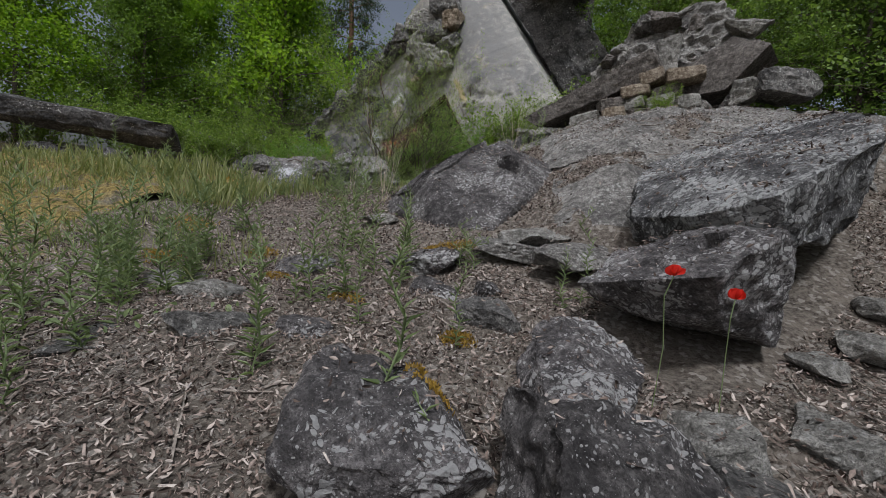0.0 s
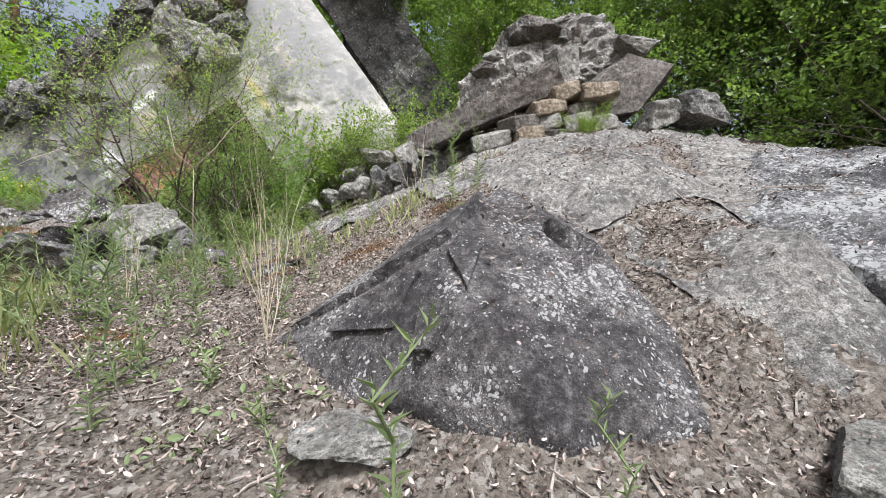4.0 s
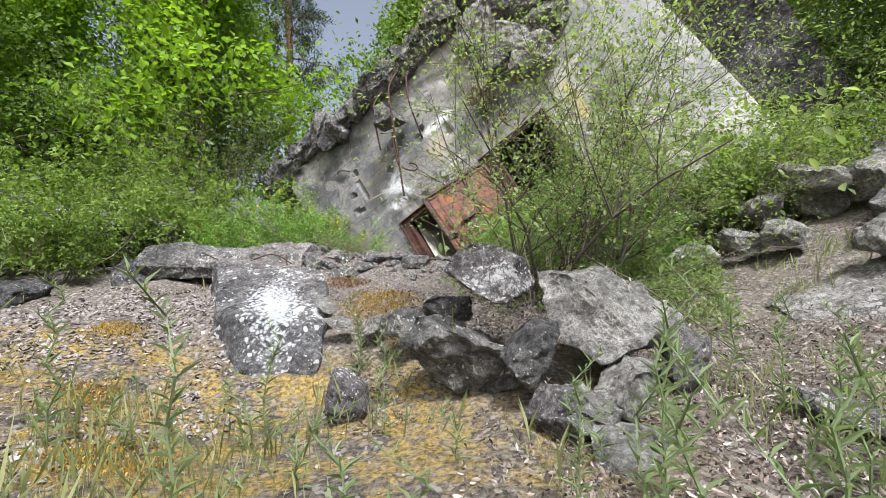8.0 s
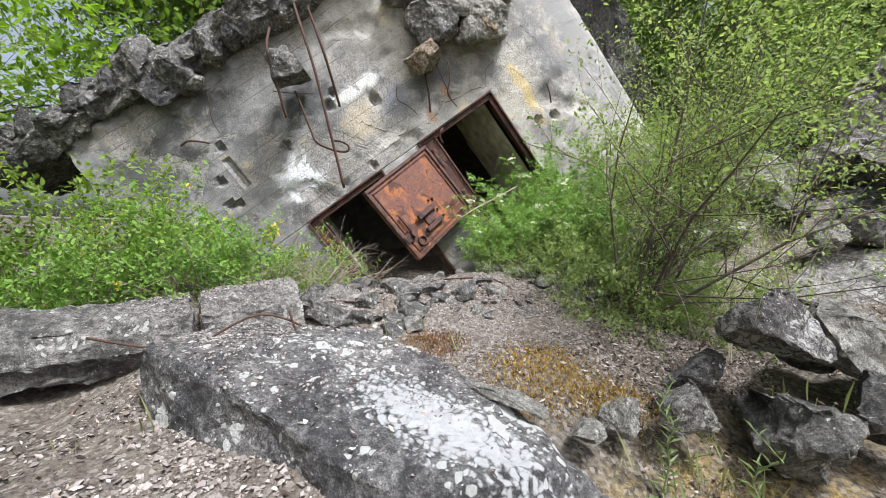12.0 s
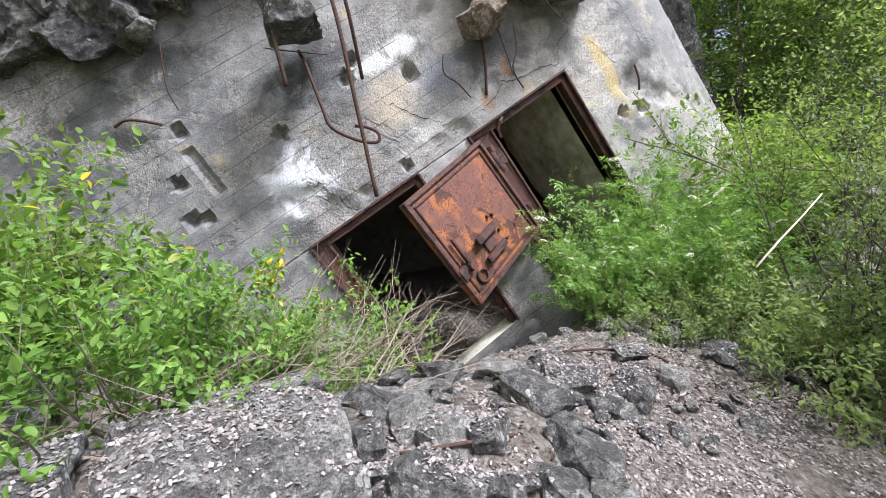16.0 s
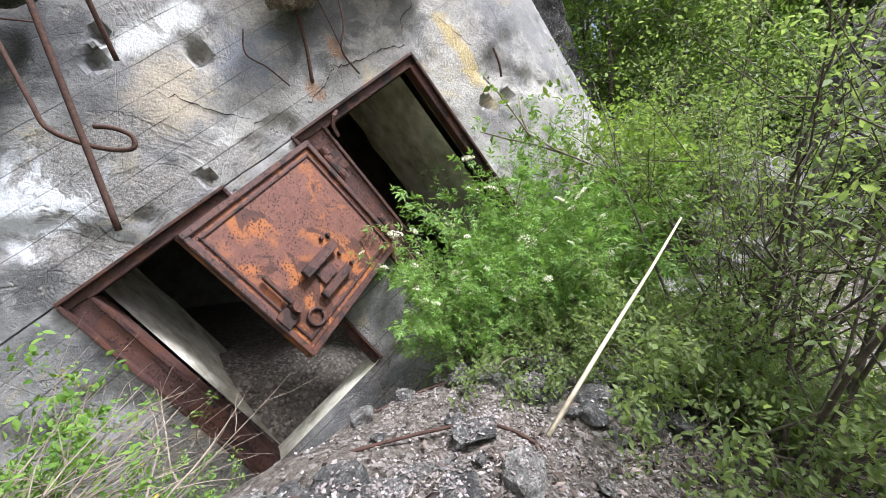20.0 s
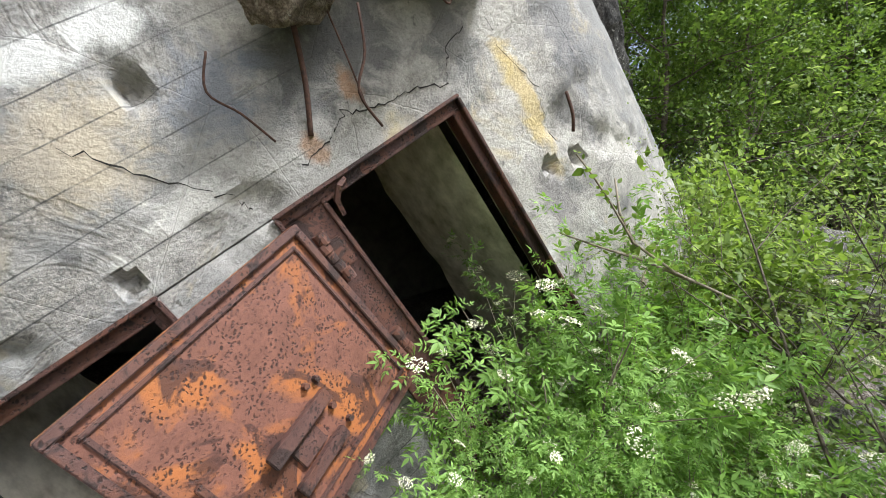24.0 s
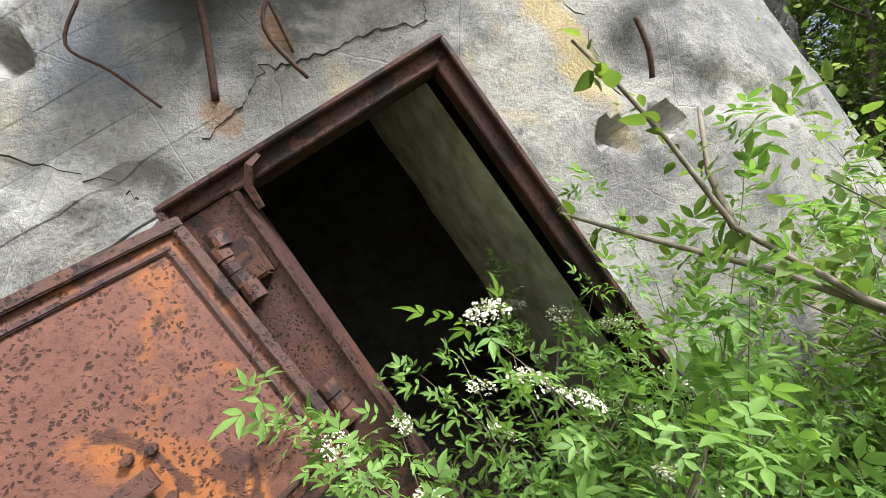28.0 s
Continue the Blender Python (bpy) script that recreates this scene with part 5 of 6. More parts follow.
boulder(7.75, 8.85, 5.12, (0.75, 0.5, 0.3), 940, ROCK_PALE, "flat concrete block on the tilted block", (0, 12, -20), boxy=0.8, level=4)
for k, (x, y, z, s, mat) in enumerate((
        (8.15, 8.0, 3.82, (0.95, 0.7, 0.62), ROCK), (7.65, 8.2, 3.78, (0.6, 0.55, 0.5), ROCK_PALE), (7.5, 8.4, 3.62, (0.45, 0.4, 0.4), ROCK), (7.15, 8.6, 3.6, (0.4, 0.35, 0.35), ROCK_PALE),
        
        (6.0, 10.4, 3.9, (1.6, 1.2, 1.0), ROCK), (7.3, 9.8, 4.3, (1.0, 0.9, 1.1), ROCK),
        (4.45, 9.75, 3.12, (0.5, 0.35, 0.38), ROCK), (4.0, 9.85, 3.0, (0.5, 0.4, 0.42), ROCK), (3.7, 10.1, 2.95, (0.5, 0.45, 0.5), ROCK), (3.45, 10.3, 2.85, (0.4, 0.4, 0.6), ROCK_PALE), (4.85, 9.95, 3.3, (0.6, 0.4, 0.3), ROCK_PALE), (5.2, 9.9, 3.45, (0.5, 0.35, 0.3), ROCK_PALE),
        (4.2, 11.0, 3.2, (0.9, 0.7, 0.5), ROCK), (5.4, 11.6, 3.6, (1.2, 0.9, 0.7), ROCK_PALE))):
    boulder(x, y, z, s, 440 + k, mat, "angular concrete lump in the rubble pile", (10 * math.sin(k), 8 * math.cos(k * 3), 33 * k), boxy=0.4, level=4)

# the slab with the white lichen
block([(-3.85, 11.6, 2.42), (-3.56, 11.2, 2.36), (-2.85, 10.1, 1.98), (-2.35, 9.85, 1.94), (-1.87, 9.95, 1.93), (-1.8, 10.25, 1.98), (-2.3, 11.45, 2.32), (-3.2, 12.0, 2.42), (-3.8, 11.4, 1.7), (-2.72, 9.88, 1.2), (-1.72, 9.6, 1.25), (-1.66, 9.68, 1.62), (-2.0, 11.5, 1.7), (-2.35, 9.66, 1.55)], ROCK_WHITE, "grey concrete slab crusted with white lichen", seed=17, step=0.035, rough=0.035)
boulder(-1.6, 9.95, 1.93, (0.3, 0.2, 0.12), 451, ROCK_PALE, "small white concrete piece beside the slab", (0, 15, 30), "stone", boxy=0.6)
boulder(-1.85, 10.35, 2.05, (0.5, 0.22, 0.12), 452, ROCK_PALE, "white flat concrete piece beside the slab", (0, 10, -60), "stone", boxy=0.5)
# the boulders beside it
boulder(-0.2, 9.55, 2.42, (0.8, 0.7, 0.62), 430, ROCK_FLECK, "round grey boulder resting on other blocks", cuts=16, keep=0.45, level=5)
boulder(-0.42, 9.42, 1.78, (1.2, 0.9, 0.84), 431, ROCK, "grey angular concrete boulder", (0, 8, 10), boxy=0.5, cuts=26, keep=0.4, rough=0.08, level=5)
block([(0.1, 9.45, 2.5), (0.35, 9.22, 2.5), (0.57, 9.56, 2.52), (0.86, 9.36, 2.42), (1.02, 9.12, 2.2), (0.73, 8.9, 2.07), (0.48, 8.96, 1.9), (0.22, 9.2, 2.08), (1.1, 9.45, 2.0), (0.4, 9.75, 2.15)], ROCK_PALE, "pale split concrete block", seed=19, step=0.035, rough=0.07)
for k, (x, y, z, s, mat, lab) in enumerate((
        (1.1, 9.14, 2.0, (0.48, 0.45, 0.52), ROCK, "grey concrete lump against the split block"), (0.62, 8.86, 1.78, (0.46, 0.4, 0.4), ROCK_PALE, "crumbling pale concrete lump"), (0.05, 9.1, 1.95, (0.45, 0.4, 0.45), ROCK_DARK, "dark angular block under the boulder"),
        (0.2, 8.72, 1.66, (0.4, 0.36, 0.34), ROCK_FLECK, "small lichened boulder on dry leaves"), (-1.22, 9.2, 1.56, (0.38, 0.32, 0.34), ROCK_FLECK, "small dark stone on dry leaves"), (0.35, 8.68, 1.74, (0.35, 0.3, 0.25), ROCK_PALE, "small pale stone by the boulders"),
        (1.55, 8.5, 1.86, (0.5, 0.3, 0.18), ROCK_FLECK, "flat dark stone in dry leaves"), (-0.9, 9.75, 2.0, (0.4, 0.35, 0.3), ROCK, "grey stone behind the boulder"), (-0.55, 9.9, 2.1, (0.5, 0.35, 0.3), ROCK_DARK, "dark stone behind the boulder"), (0.7, 9.6, 2.1, (0.6, 0.5, 0.4), ROCK, "grey stone behind the split block"),
        (-1.25, 10.0, 1.92, (0.3, 0.25, 0.2), ROCK_PALE, "pale stone beside the slab"), (0.6, 8.3, 1.6, (0.9, 0.6, 0.14), ROCK_PALE, "pale weathered concrete patch in litter"))):
    boulder(x, y, z, s, 460 + k, mat, lab, (9 * math.sin(k), 7 * math.cos(k), 47 * k), boxy=0.35, level=4)

# the broken wall strip before the bunker, hollow at its west end
strip = [(-5.4, -3.55, 2.08, 2.62), (-3.5, -2.75, 1.8, 2.64), (-2.73, -2.0, 1.8, 2.5), (-1.98, -1.3, 1.8, 2.46), (-1.28, -0.6, 1.8, 2.46), (-0.58, 0.2, 1.8, 2.44)]  # x from, x to, foot, top
for k, (x0, x1, z0, z1) in enumerate(strip):
    y0 = (12.0, 11.78, 11.9, 11.95, 11.85, 11.9)[k]
    block([(x0, y0 + 0.12, z1 - 0.12), (x1, y0 + 0.1, z1 - 0.14), (x0, y0 + 0.35, z1), (x1, y0 + 0.35, z1 - 0.02), (x0, 12.75, z1 - 0.05), (x1, 12.8, z1 - 0.08), (x0, y0, z0 + 0.2), (x1, y0, z0 + 0.2), (x0, 12.9, z0), (x1, 12.9, z0), (x0 + 0.2, y0 + 0.1, z0), (x1 - 0.1, y0 + 0.1, z0)], ROCK_LEDGE if k else ROCK, "rough broken concrete strip with bent iron bars", seed=60 + k, rough=0.07, step=0.06)
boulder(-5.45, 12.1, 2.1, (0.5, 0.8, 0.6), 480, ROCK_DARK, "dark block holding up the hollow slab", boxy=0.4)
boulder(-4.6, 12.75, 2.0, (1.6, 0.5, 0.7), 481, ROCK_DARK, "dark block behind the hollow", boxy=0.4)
rng_r = np.random.default_rng(44)
for k in range(150):
    x, y = -3.4 + 4.6 * rng_r.random(), 11.45 + 1.4 * rng_r.random()
    s = 0.07 + 0.3 * rng_r.random() ** 2.5
    boulder(x, y, max(float(land(x, y)[0]), 2.4 if x < 0.1 and y > 11.95 else 0) + 0.02, (s * 1.3, s, s * 0.7), 600 + k, ROCK if k % 3 else ROCK_PALE, "broken concrete piece on the rubble strip", (10, 12 * math.sin(k), 50 * k), "stone", boxy=0.4, level=3)

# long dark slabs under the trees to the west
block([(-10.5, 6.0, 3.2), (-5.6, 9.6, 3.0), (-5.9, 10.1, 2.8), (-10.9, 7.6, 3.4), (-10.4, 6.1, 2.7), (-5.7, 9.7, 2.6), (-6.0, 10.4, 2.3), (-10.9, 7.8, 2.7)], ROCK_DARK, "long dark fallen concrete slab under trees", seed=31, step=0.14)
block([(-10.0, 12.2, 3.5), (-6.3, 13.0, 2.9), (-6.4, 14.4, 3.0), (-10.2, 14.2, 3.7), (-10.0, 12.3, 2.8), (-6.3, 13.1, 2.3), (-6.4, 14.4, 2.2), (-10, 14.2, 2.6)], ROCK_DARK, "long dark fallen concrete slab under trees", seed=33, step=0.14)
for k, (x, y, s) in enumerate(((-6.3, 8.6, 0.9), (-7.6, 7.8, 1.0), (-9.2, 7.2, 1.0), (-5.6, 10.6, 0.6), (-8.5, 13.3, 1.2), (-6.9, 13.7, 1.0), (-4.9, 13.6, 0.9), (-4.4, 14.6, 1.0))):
    boulder(x, y, float(land(x, y)[0]) + 0.1, (s * 1.3, s, s * 0.7), 640 + k, ROCK_DARK, "dark concrete block under trees", (0, 0, 30 * k), boxy=0.3)

# a thin pale ledge of concrete bedded in the bank, and the ochre slab to the west
def sheet(name, x0, x1, y0, y1, lift, mat, label, seed, step=0.07, jag=0.5, category="concrete block"):
    """A bedded sheet of concrete that follows the land, thinning out at a ragged rim."""
    xs, ys = np.arange(x0, x1, step), np.arange(y0, y1, step)
    X, Y = np.meshgrid(xs, ys)
    x, y = X.ravel(), Y.ravel()
    p = np.stack([x, y, 0 * x], 1)
    rim = np.minimum(np.minimum(x - x0, x1 - x), np.minimum(y - y0, y1 - y)) + jag * fbm(p, 0.9, 4, seed)
    ter = fbm(p, 1.3, 4, seed + 1)
    z = land(x, y) + lift * np.clip(rim / 0.25, -1.5, 1) + (0.12 * np.round(ter * 5) / 5 + 0.03 * fbm(p, 6, 4, seed + 2)) * np.clip(rim / 0.35, 0, 1)
    i = np.arange(len(x)).reshape(len(ys), len(xs))
    q = np.stack([i[:-1, :-1], i[:-1, 1:], i[1:, 1:], i[1:, :-1]], -1).reshape(-1, 4)
    keep = rim[q].max(1) > -0.12
    return thing(name, mesh_of(name, np.stack([x, y, z], 1), q[keep], mat), label, category)


for k, a in enumerate(((4.75, 6.3, 4.3, 6.3), (4.4, 6.2, 6.0, 7.9), (5.8, 8.0, 5.4, 7.6), (7.5, 9.5, 6.0, 8.1), (3.9, 6.0, 7.6, 9.8), (5.7, 7.9, 7.3, 9.5), (7.4, 9.4, 7.7, 9.9), (4.4, 6.6, 9.2, 10.6), (2.5, 4.8, 8.9, 10.5))):
    sheet("concrete_ledge", *a, 0.03 + 0.025 * (k % 3), ROCK_LEDGE, "pale weathered concrete ledge bedded in the bank", 71 + 3 * k, 0.06, 0.55)
sheet("mossy_slab", -4.6, -0.2, 3.4, 7.6, 0.05, ROCK_MOSS, "flat slab overgrown with ochre moss", 75, 0.08)


for k, (x, y, z, a) in enumerate(((3.9, 11.8, 3.6, 0.6), (3.5, 11.95, 3.3, 0.55), (4.4, 11.5, 3.6, 0.7), (4.9, 11.4, 3.75, 0.7), (3.3, 11.4, 2.95, 0.5), (5.4, 12.0, 3.9, 0.9), (4.3, 12.3, 3.4, 0.8), (3.0, 11.7, 2.8, 0.45), (2.6, 11.9, 2.6, 0.5))):
    boulder(x, y, z, (a * 1.2, a, a * 0.75), 680 + k, ROCK_LEDGE if k % 2 else ROCK_PALE, "angular concrete lump in the rubble pile", (9 * math.sin(k), 7, 41 * k), boxy=0.45, level=4)
# a slab added mostly out of view to shade the gap, with a dark backing
block([(3.2, 15.2, 9.4), (5.4, 14.6, 9.8), (5.0, 13.1, 9.0), (3.3, 13.6, 8.9), (3.2, 15.4, 8.8), (5.4, 14.8, 9.2), (5.0, 13.3, 8.6), (3.3, 13.8, 8.5)], ROCK_DARK, "great dark slab added overhead to shade the gap beside the bunker", name="roof_slab", seed=41, step=0.2)
block([(3.9, 15.0, 2.2), (5.6, 14.9, 2.6), (5.3, 14.9, 9.4), (3.5, 15.2, 9.3), (3.9, 16.2, 2.2), (5.6, 15.8, 2.6), (5.3, 15.7, 9.4), (3.5, 16.2, 9.3)], ROCK_DARK, "dark concrete backing added behind the shaded gap", name="ruined_wall", seed=42, step=0.2)
# a dark slab put where the band of shade lies, tilted to stay unlit
thing("leaning_slab", slab_mesh("leaning_slab", [(4.5, -2.6, -2.4), (6.2, -2.6, -2.6), (4.5, 4.4, -0.5), (5.9, 4.4, -0.8), (4.5, -2.6, -3.2), (6.2, -2.6, -3.4), (4.5, 4.4, -1.4), (5.9, 4.4, -1.7)], ROCK_DARK, 0.12, 0.06, 43), "dark tilted slab filling the band of shade beside the bunker wall", "concrete block", m=FACE)
# ---- trees ----
def at_ground(x, y, s=1.0, turn=0.0, dz=0.0):
    return pose(x, y, float(ground_z(x, y)) + dz, 0, 0, turn) @ Matrix.Scale(s, 4)


OAK = tree_thing("oak_tree", 11, 12.0, 0.2, LEAF_OAK, BARK, "tall leafy green tree behind the ruin", 0.06, 0.2, 9, 22, reach=0.36, jitter=0.3)
OAK.matrix_world = at_ground(-12.0, 22.0)
DARK_T = tree_thing("shade_tree", 12, 13.0, 0.22, LEAF_DARK, BARK, "tall dark leafy tree in the wood", 0.26, 0.15, 11, 20, reach=0.36, jitter=0.3)
DARK_T.matrix_world = at_ground(16.0, 10.0)
MAPLE = tree_thing("maple_tree", 13, 11.0, 0.14, LEAF_MAPLE, BARK, "bright green maple tree", 0.2, 0.21, 8, 18, reach=0.34, jitter=0.3)
MAPLE.matrix_world = at_ground(-9.2, 19.0)
HORN = tree_thing("hornbeam_tree", 14, 6.5, 0.08, LEAF_HORN, BARK, "spreading green hornbeam beside the bunker", 0.05, 0.09, 8, 26, reach=0.42, jitter=0.07)
HORN.matrix_world = at_ground(7.2, 14.3)
rng_t = np.random.default_rng(5)
for x, y, s, src in ((-16, 17, 1.0, OAK), (-14, 26, 1.1, OAK), (-2.5, 29, 1.2, OAK), (-1, 25, 1.1, OAK), (4, 26, 1.1, OAK), (-17, 10, 0.9, OAK), (-12, 14, 0.6, OAK), (10, 20, 0.9, OAK), (-20, 22, 1.1, OAK), (9, 27, 1.1, OAK), (-13, 4, 0.8, OAK), (-4, 33, 1.2, OAK),
                     (13, 13.5, 0.8, DARK_T), (18, 5, 1.0, DARK_T), (14.5, 5.2, 0.75, DARK_T), (13.6, 9.2, 0.8, DARK_T), (20, 14, 1.1, DARK_T), (15, 18, 1.0, DARK_T), (-18, 28, 1.2, DARK_T), (2, 32, 1.2, DARK_T), (22, 8, 1.2, DARK_T), (25, 2, 1.1, DARK_T), (18, 24, 1.2, DARK_T), (28, 14, 1.2, DARK_T),
                     (-13.5, 18, 0.8, MAPLE), (-11.5, 9.5, 0.6, MAPLE), (8.6, 13.2, 0.9, HORN), (12.2, 9.6, 0.9, HORN), (13.0, 11.4, 1.0, HORN), (11.2, 11.8, 0.9, HORN), (10.6, 3.2, 0.8, HORN), (13.2, 5.6, 1.2, HORN), (12.6, 7.1, 1.0, HORN), (14.2, 3.4, 1.3, HORN), (15.5, 7.5, 1.3, HORN), (16.6, 8.6, 1.4, HORN), (17.5, 4.6, 1.5, HORN), (19.5, 10.2, 1.0, DARK_T), (22, 5.5, 1.1, DARK_T), (9.6, 15.8, 1.3, HORN)):
    copy_thing(src, at_ground(x, y, s * (0.93 + 0.14 * rng_t.random()), rng_t.random() * 360))


def pine_tree():
    rng = np.random.default_rng(21)
    h = 21.0
    pts = [np.array((-0.5 * i / 10 + rng.normal() * 0.05, rng.normal() * 0.05, h * i / 10)) for i in range(11)]
    parts, tips = [tube(pts, [0.3 * (1 - 0.8 * i / 10) for i in range(11)], 10)], []
    for k in range(34):
        s = 0.3 + 0.7 * (k + rng.random()) / 34
        base = pts[min(int(s * 10), 9)] + (pts[10] - pts[9]) * (s * 10 - int(s * 10))
        a = k * 2.4
        way = np.array((math.cos(a), math.sin(a), -0.05 + 0.25 * rng.random()))
        branches(rng, base, way, 4.2 * (1.15 - 0.7 * s) * (0.5 + 0.6 * rng.random()), 0.05, 1, 0.6, 5, 0.2, 0.0, parts, tips, 4)
    ob = thing("pine_tree", None, "tall pine with a bare reddish trunk", "tree", m=at_ground(-10.7, 29.0))
    child("trunk", mesh_of("trunk", *join_parts(parts), PINE_BARK, True), ob)
    child("crown", leaves_on("crown", rng, tips, 26, 0.3, LEAF_PINE, 0.16, -0.1, [(0, 0, 0), (0.06, 0.5, 0.0), (0, 1, 0), (-0.06, 0.5, 0.02)], FAR_F), ob)


pine_tree()

# ---- shrubs ----
BUSH, _ = shrub_thing("leafy_bush", 31, 9, 1.7, 0.9, 0.018, LEAF_BUSH, TWIG, "light green leafy bush before the ruin", 0.08, 5, jitter=0.045)
BUSH.matrix_world = at_ground(-5.4, 14.0)
for x, y, s in ((-4.2, 15.2, 1.0), (-6.6, 13.0, 1.0), (-7.6, 12.0, 1.0), (-8.6, 10.6, 1.1), (-6.2, 11.6, 0.8), (-9.8, 9.0, 1.1), (-7.4, 15.4, 1.4), (-9.2, 12.4, 1.3), (-10.4, 15.6, 1.4), (3.3, 12.9, 1.1), (3.6, 12.6, 0.9), (2.7, 13.2, 0.8), (5.0, 12.9, 1.0), (-12.5, 6.5, 1.1), (10.2, 4.9, 0.6), (9.7, 4.4, 0.6), (6.4, 8.3, 0.25), (11.5, 2.0, 1.0)):
    copy_thing(BUSH, at_ground(x, y, s, rng_t.random() * 360, -0.05))

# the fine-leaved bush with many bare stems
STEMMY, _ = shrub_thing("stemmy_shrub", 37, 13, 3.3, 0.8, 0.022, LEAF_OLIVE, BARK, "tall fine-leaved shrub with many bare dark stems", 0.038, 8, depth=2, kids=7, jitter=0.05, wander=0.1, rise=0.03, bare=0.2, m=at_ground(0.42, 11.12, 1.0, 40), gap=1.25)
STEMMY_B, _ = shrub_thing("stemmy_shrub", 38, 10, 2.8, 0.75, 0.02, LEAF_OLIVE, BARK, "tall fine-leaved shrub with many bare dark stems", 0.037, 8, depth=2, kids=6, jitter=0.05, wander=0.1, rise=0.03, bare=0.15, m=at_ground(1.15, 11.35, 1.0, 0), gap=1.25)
copy_thing(STEMMY, at_ground(2.9, 12.3, 0.75, 130))
copy_thing(STEMMY, at_ground(-8.0, 17.4, 1.3, 60))
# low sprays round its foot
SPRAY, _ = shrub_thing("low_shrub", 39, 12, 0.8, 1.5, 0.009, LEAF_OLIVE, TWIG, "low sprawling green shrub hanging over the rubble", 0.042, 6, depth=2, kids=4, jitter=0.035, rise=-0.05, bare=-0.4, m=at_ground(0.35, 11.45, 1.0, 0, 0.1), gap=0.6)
copy_thing(SPRAY, at_ground(0.9, 10.75, 0.95, 75))
copy_thing(SPRAY, at_ground(1.45, 11.5, 1.2, 160))
copy_thing(SPRAY, at_ground(2.1, 11.1, 1.0, 230))
copy_thing(SPRAY, at_ground(0.75, 12.05, 0.9, 20, 0.1))
copy_thing(SPRAY, at_ground(1.3, 12.35, 1.1, 120, 0.1))
copy_thing(SPRAY, at_ground(0.35, 12.4, 0.75, 250, 0.1))

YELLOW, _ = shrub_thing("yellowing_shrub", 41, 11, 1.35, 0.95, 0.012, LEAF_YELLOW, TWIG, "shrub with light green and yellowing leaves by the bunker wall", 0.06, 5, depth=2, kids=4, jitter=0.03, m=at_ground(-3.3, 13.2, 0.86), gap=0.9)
copy_thing(YELLOW, at_ground(-4.5, 13.4, 0.9, 80))
copy_thing(YELLOW, at_ground(-1.75, 13.95, 0.55, 200))
copy_thing(YELLOW, at_ground(-2.35, 13.4, 0.72, 140))
copy_thing(YELLOW, at_ground(-2.75, 13.3, 0.8, 20))


def elder():
    """Elder: compound leaves of five leaflets and flat cream flower heads."""
    t, f = [], []
    for ang, along, size in ((0, 0.55, 0.52), (58, 0.5, 0.42), (-58, 0.5, 0.42), (64, 0.22, 0.36), (-64, 0.22, 0.36)):
        o = len(t)
        c, s = math.cos(radians(ang)), math.sin(radians(ang))
        for x, y, z in ((0, 0, 0), (0.11, 0.16, 0.03), (0.17, 0.4, 0.05), (0.1, 0.72, 0.0), (0, 1, -0.14), (-0.1, 0.72, 0.0), (-0.17, 0.4, 0.05), (-0.11, 0.16, 0.03), (0, 0.5, 0.0)):
            x, y, z = x * size, y * size, z * size
            t.append((x * c + y * s, along - x * s + y * c, z))
        f += [tuple(i + o for i in g) for g in LEAF_F]
    ob, tips = shrub_thing("elder_shrub", 47, 15, 1.75, 0.8, 0.016, LEAF_ELDER, TWIG, "elder shrub in cream flower before the doorway", 0.128, 8, depth=1, kids=6, jitter=0.04, droop=0.25, template=t, faces=f, bare=0.2, m=at_ground(1.12, 13.22, 0.97, 0, 0.0), gap=0.62)
    rng = np.random.default_rng(48)
    high = sorted(tips, key=lambda q: -q[0][2])[: len(tips) // 2]
    for k in rng.choice(len(high), 26, replace=False):
        c = high[k][0] + np.array((0, 0, 0.06))
        n = 120
        r = 0.065 * np.sqrt(rng.random(n)) * (0.7 + 0.6 * rng.random())
        a = rng.random(n) * 6.283
        pts = np.stack([r * np.cos(a), r * np.sin(a), 0.02 * rng.random(n) - 3 * r * r], 1)
        me = scatter_mesh("flower_head", CHIP_T, CHIP_F, pts, FLOWER, 0.008 + 0.008 * rng.random(n), turns(rng, n, 0.6))
        child("flower_head", me, ob, "flat cream flower head", m=Matrix.Translation(c) @ pose(0, 0, 0, rng.normal() * 20, rng.normal() * 20, 0))
    return ob


ELDER = elder()
copy_thing(ELDER, at_ground(2.0, 12.8, 0.9, 100))
copy_thing(ELDER, at_ground(0.95, 12.5, 0.52, 210))
copy_thing(ELDER, at_ground(0.5, 12.85, 0.5, 300))
copy_thing(ELDER, at_ground(0.12, 12.85, 0.45, 60))


def dry_twigs(x, y, seed, n=70):
    """A tangle of grey-brown dead twigs, each forking."""
    rng = np.random.default_rng(seed)
    ob = thing("dead_shrub", None, "tangle of dead grey-brown twigs beside the doorway", "dead shrub", m=at_ground(x, y, 1.0, 0, 0.03))
    for k in range(n):
        parts, tips = [], []
        d = np.array((rng.normal() * 0.9 + 0.35, rng.normal() * 0.5 - 0.2, 0.55))
        branches(rng, (rng.normal() * 0.3, rng.normal() * 0.2, 0), d / np.linalg.norm(d), 0.5 + 0.5 * rng.random(), 0.006, 1, 0.4, 4, 0.14, -0.03, parts, tips, 4)
        child("twig", mesh_of("twig", *join_parts(parts), DEADWOOD), ob)


dry_twigs(-2.45, 13.2, 52, 50)
dry_twigs(-3.0, 12.95, 53, 30)
dry_twigs(-2.4, 12.95, 54, 20)

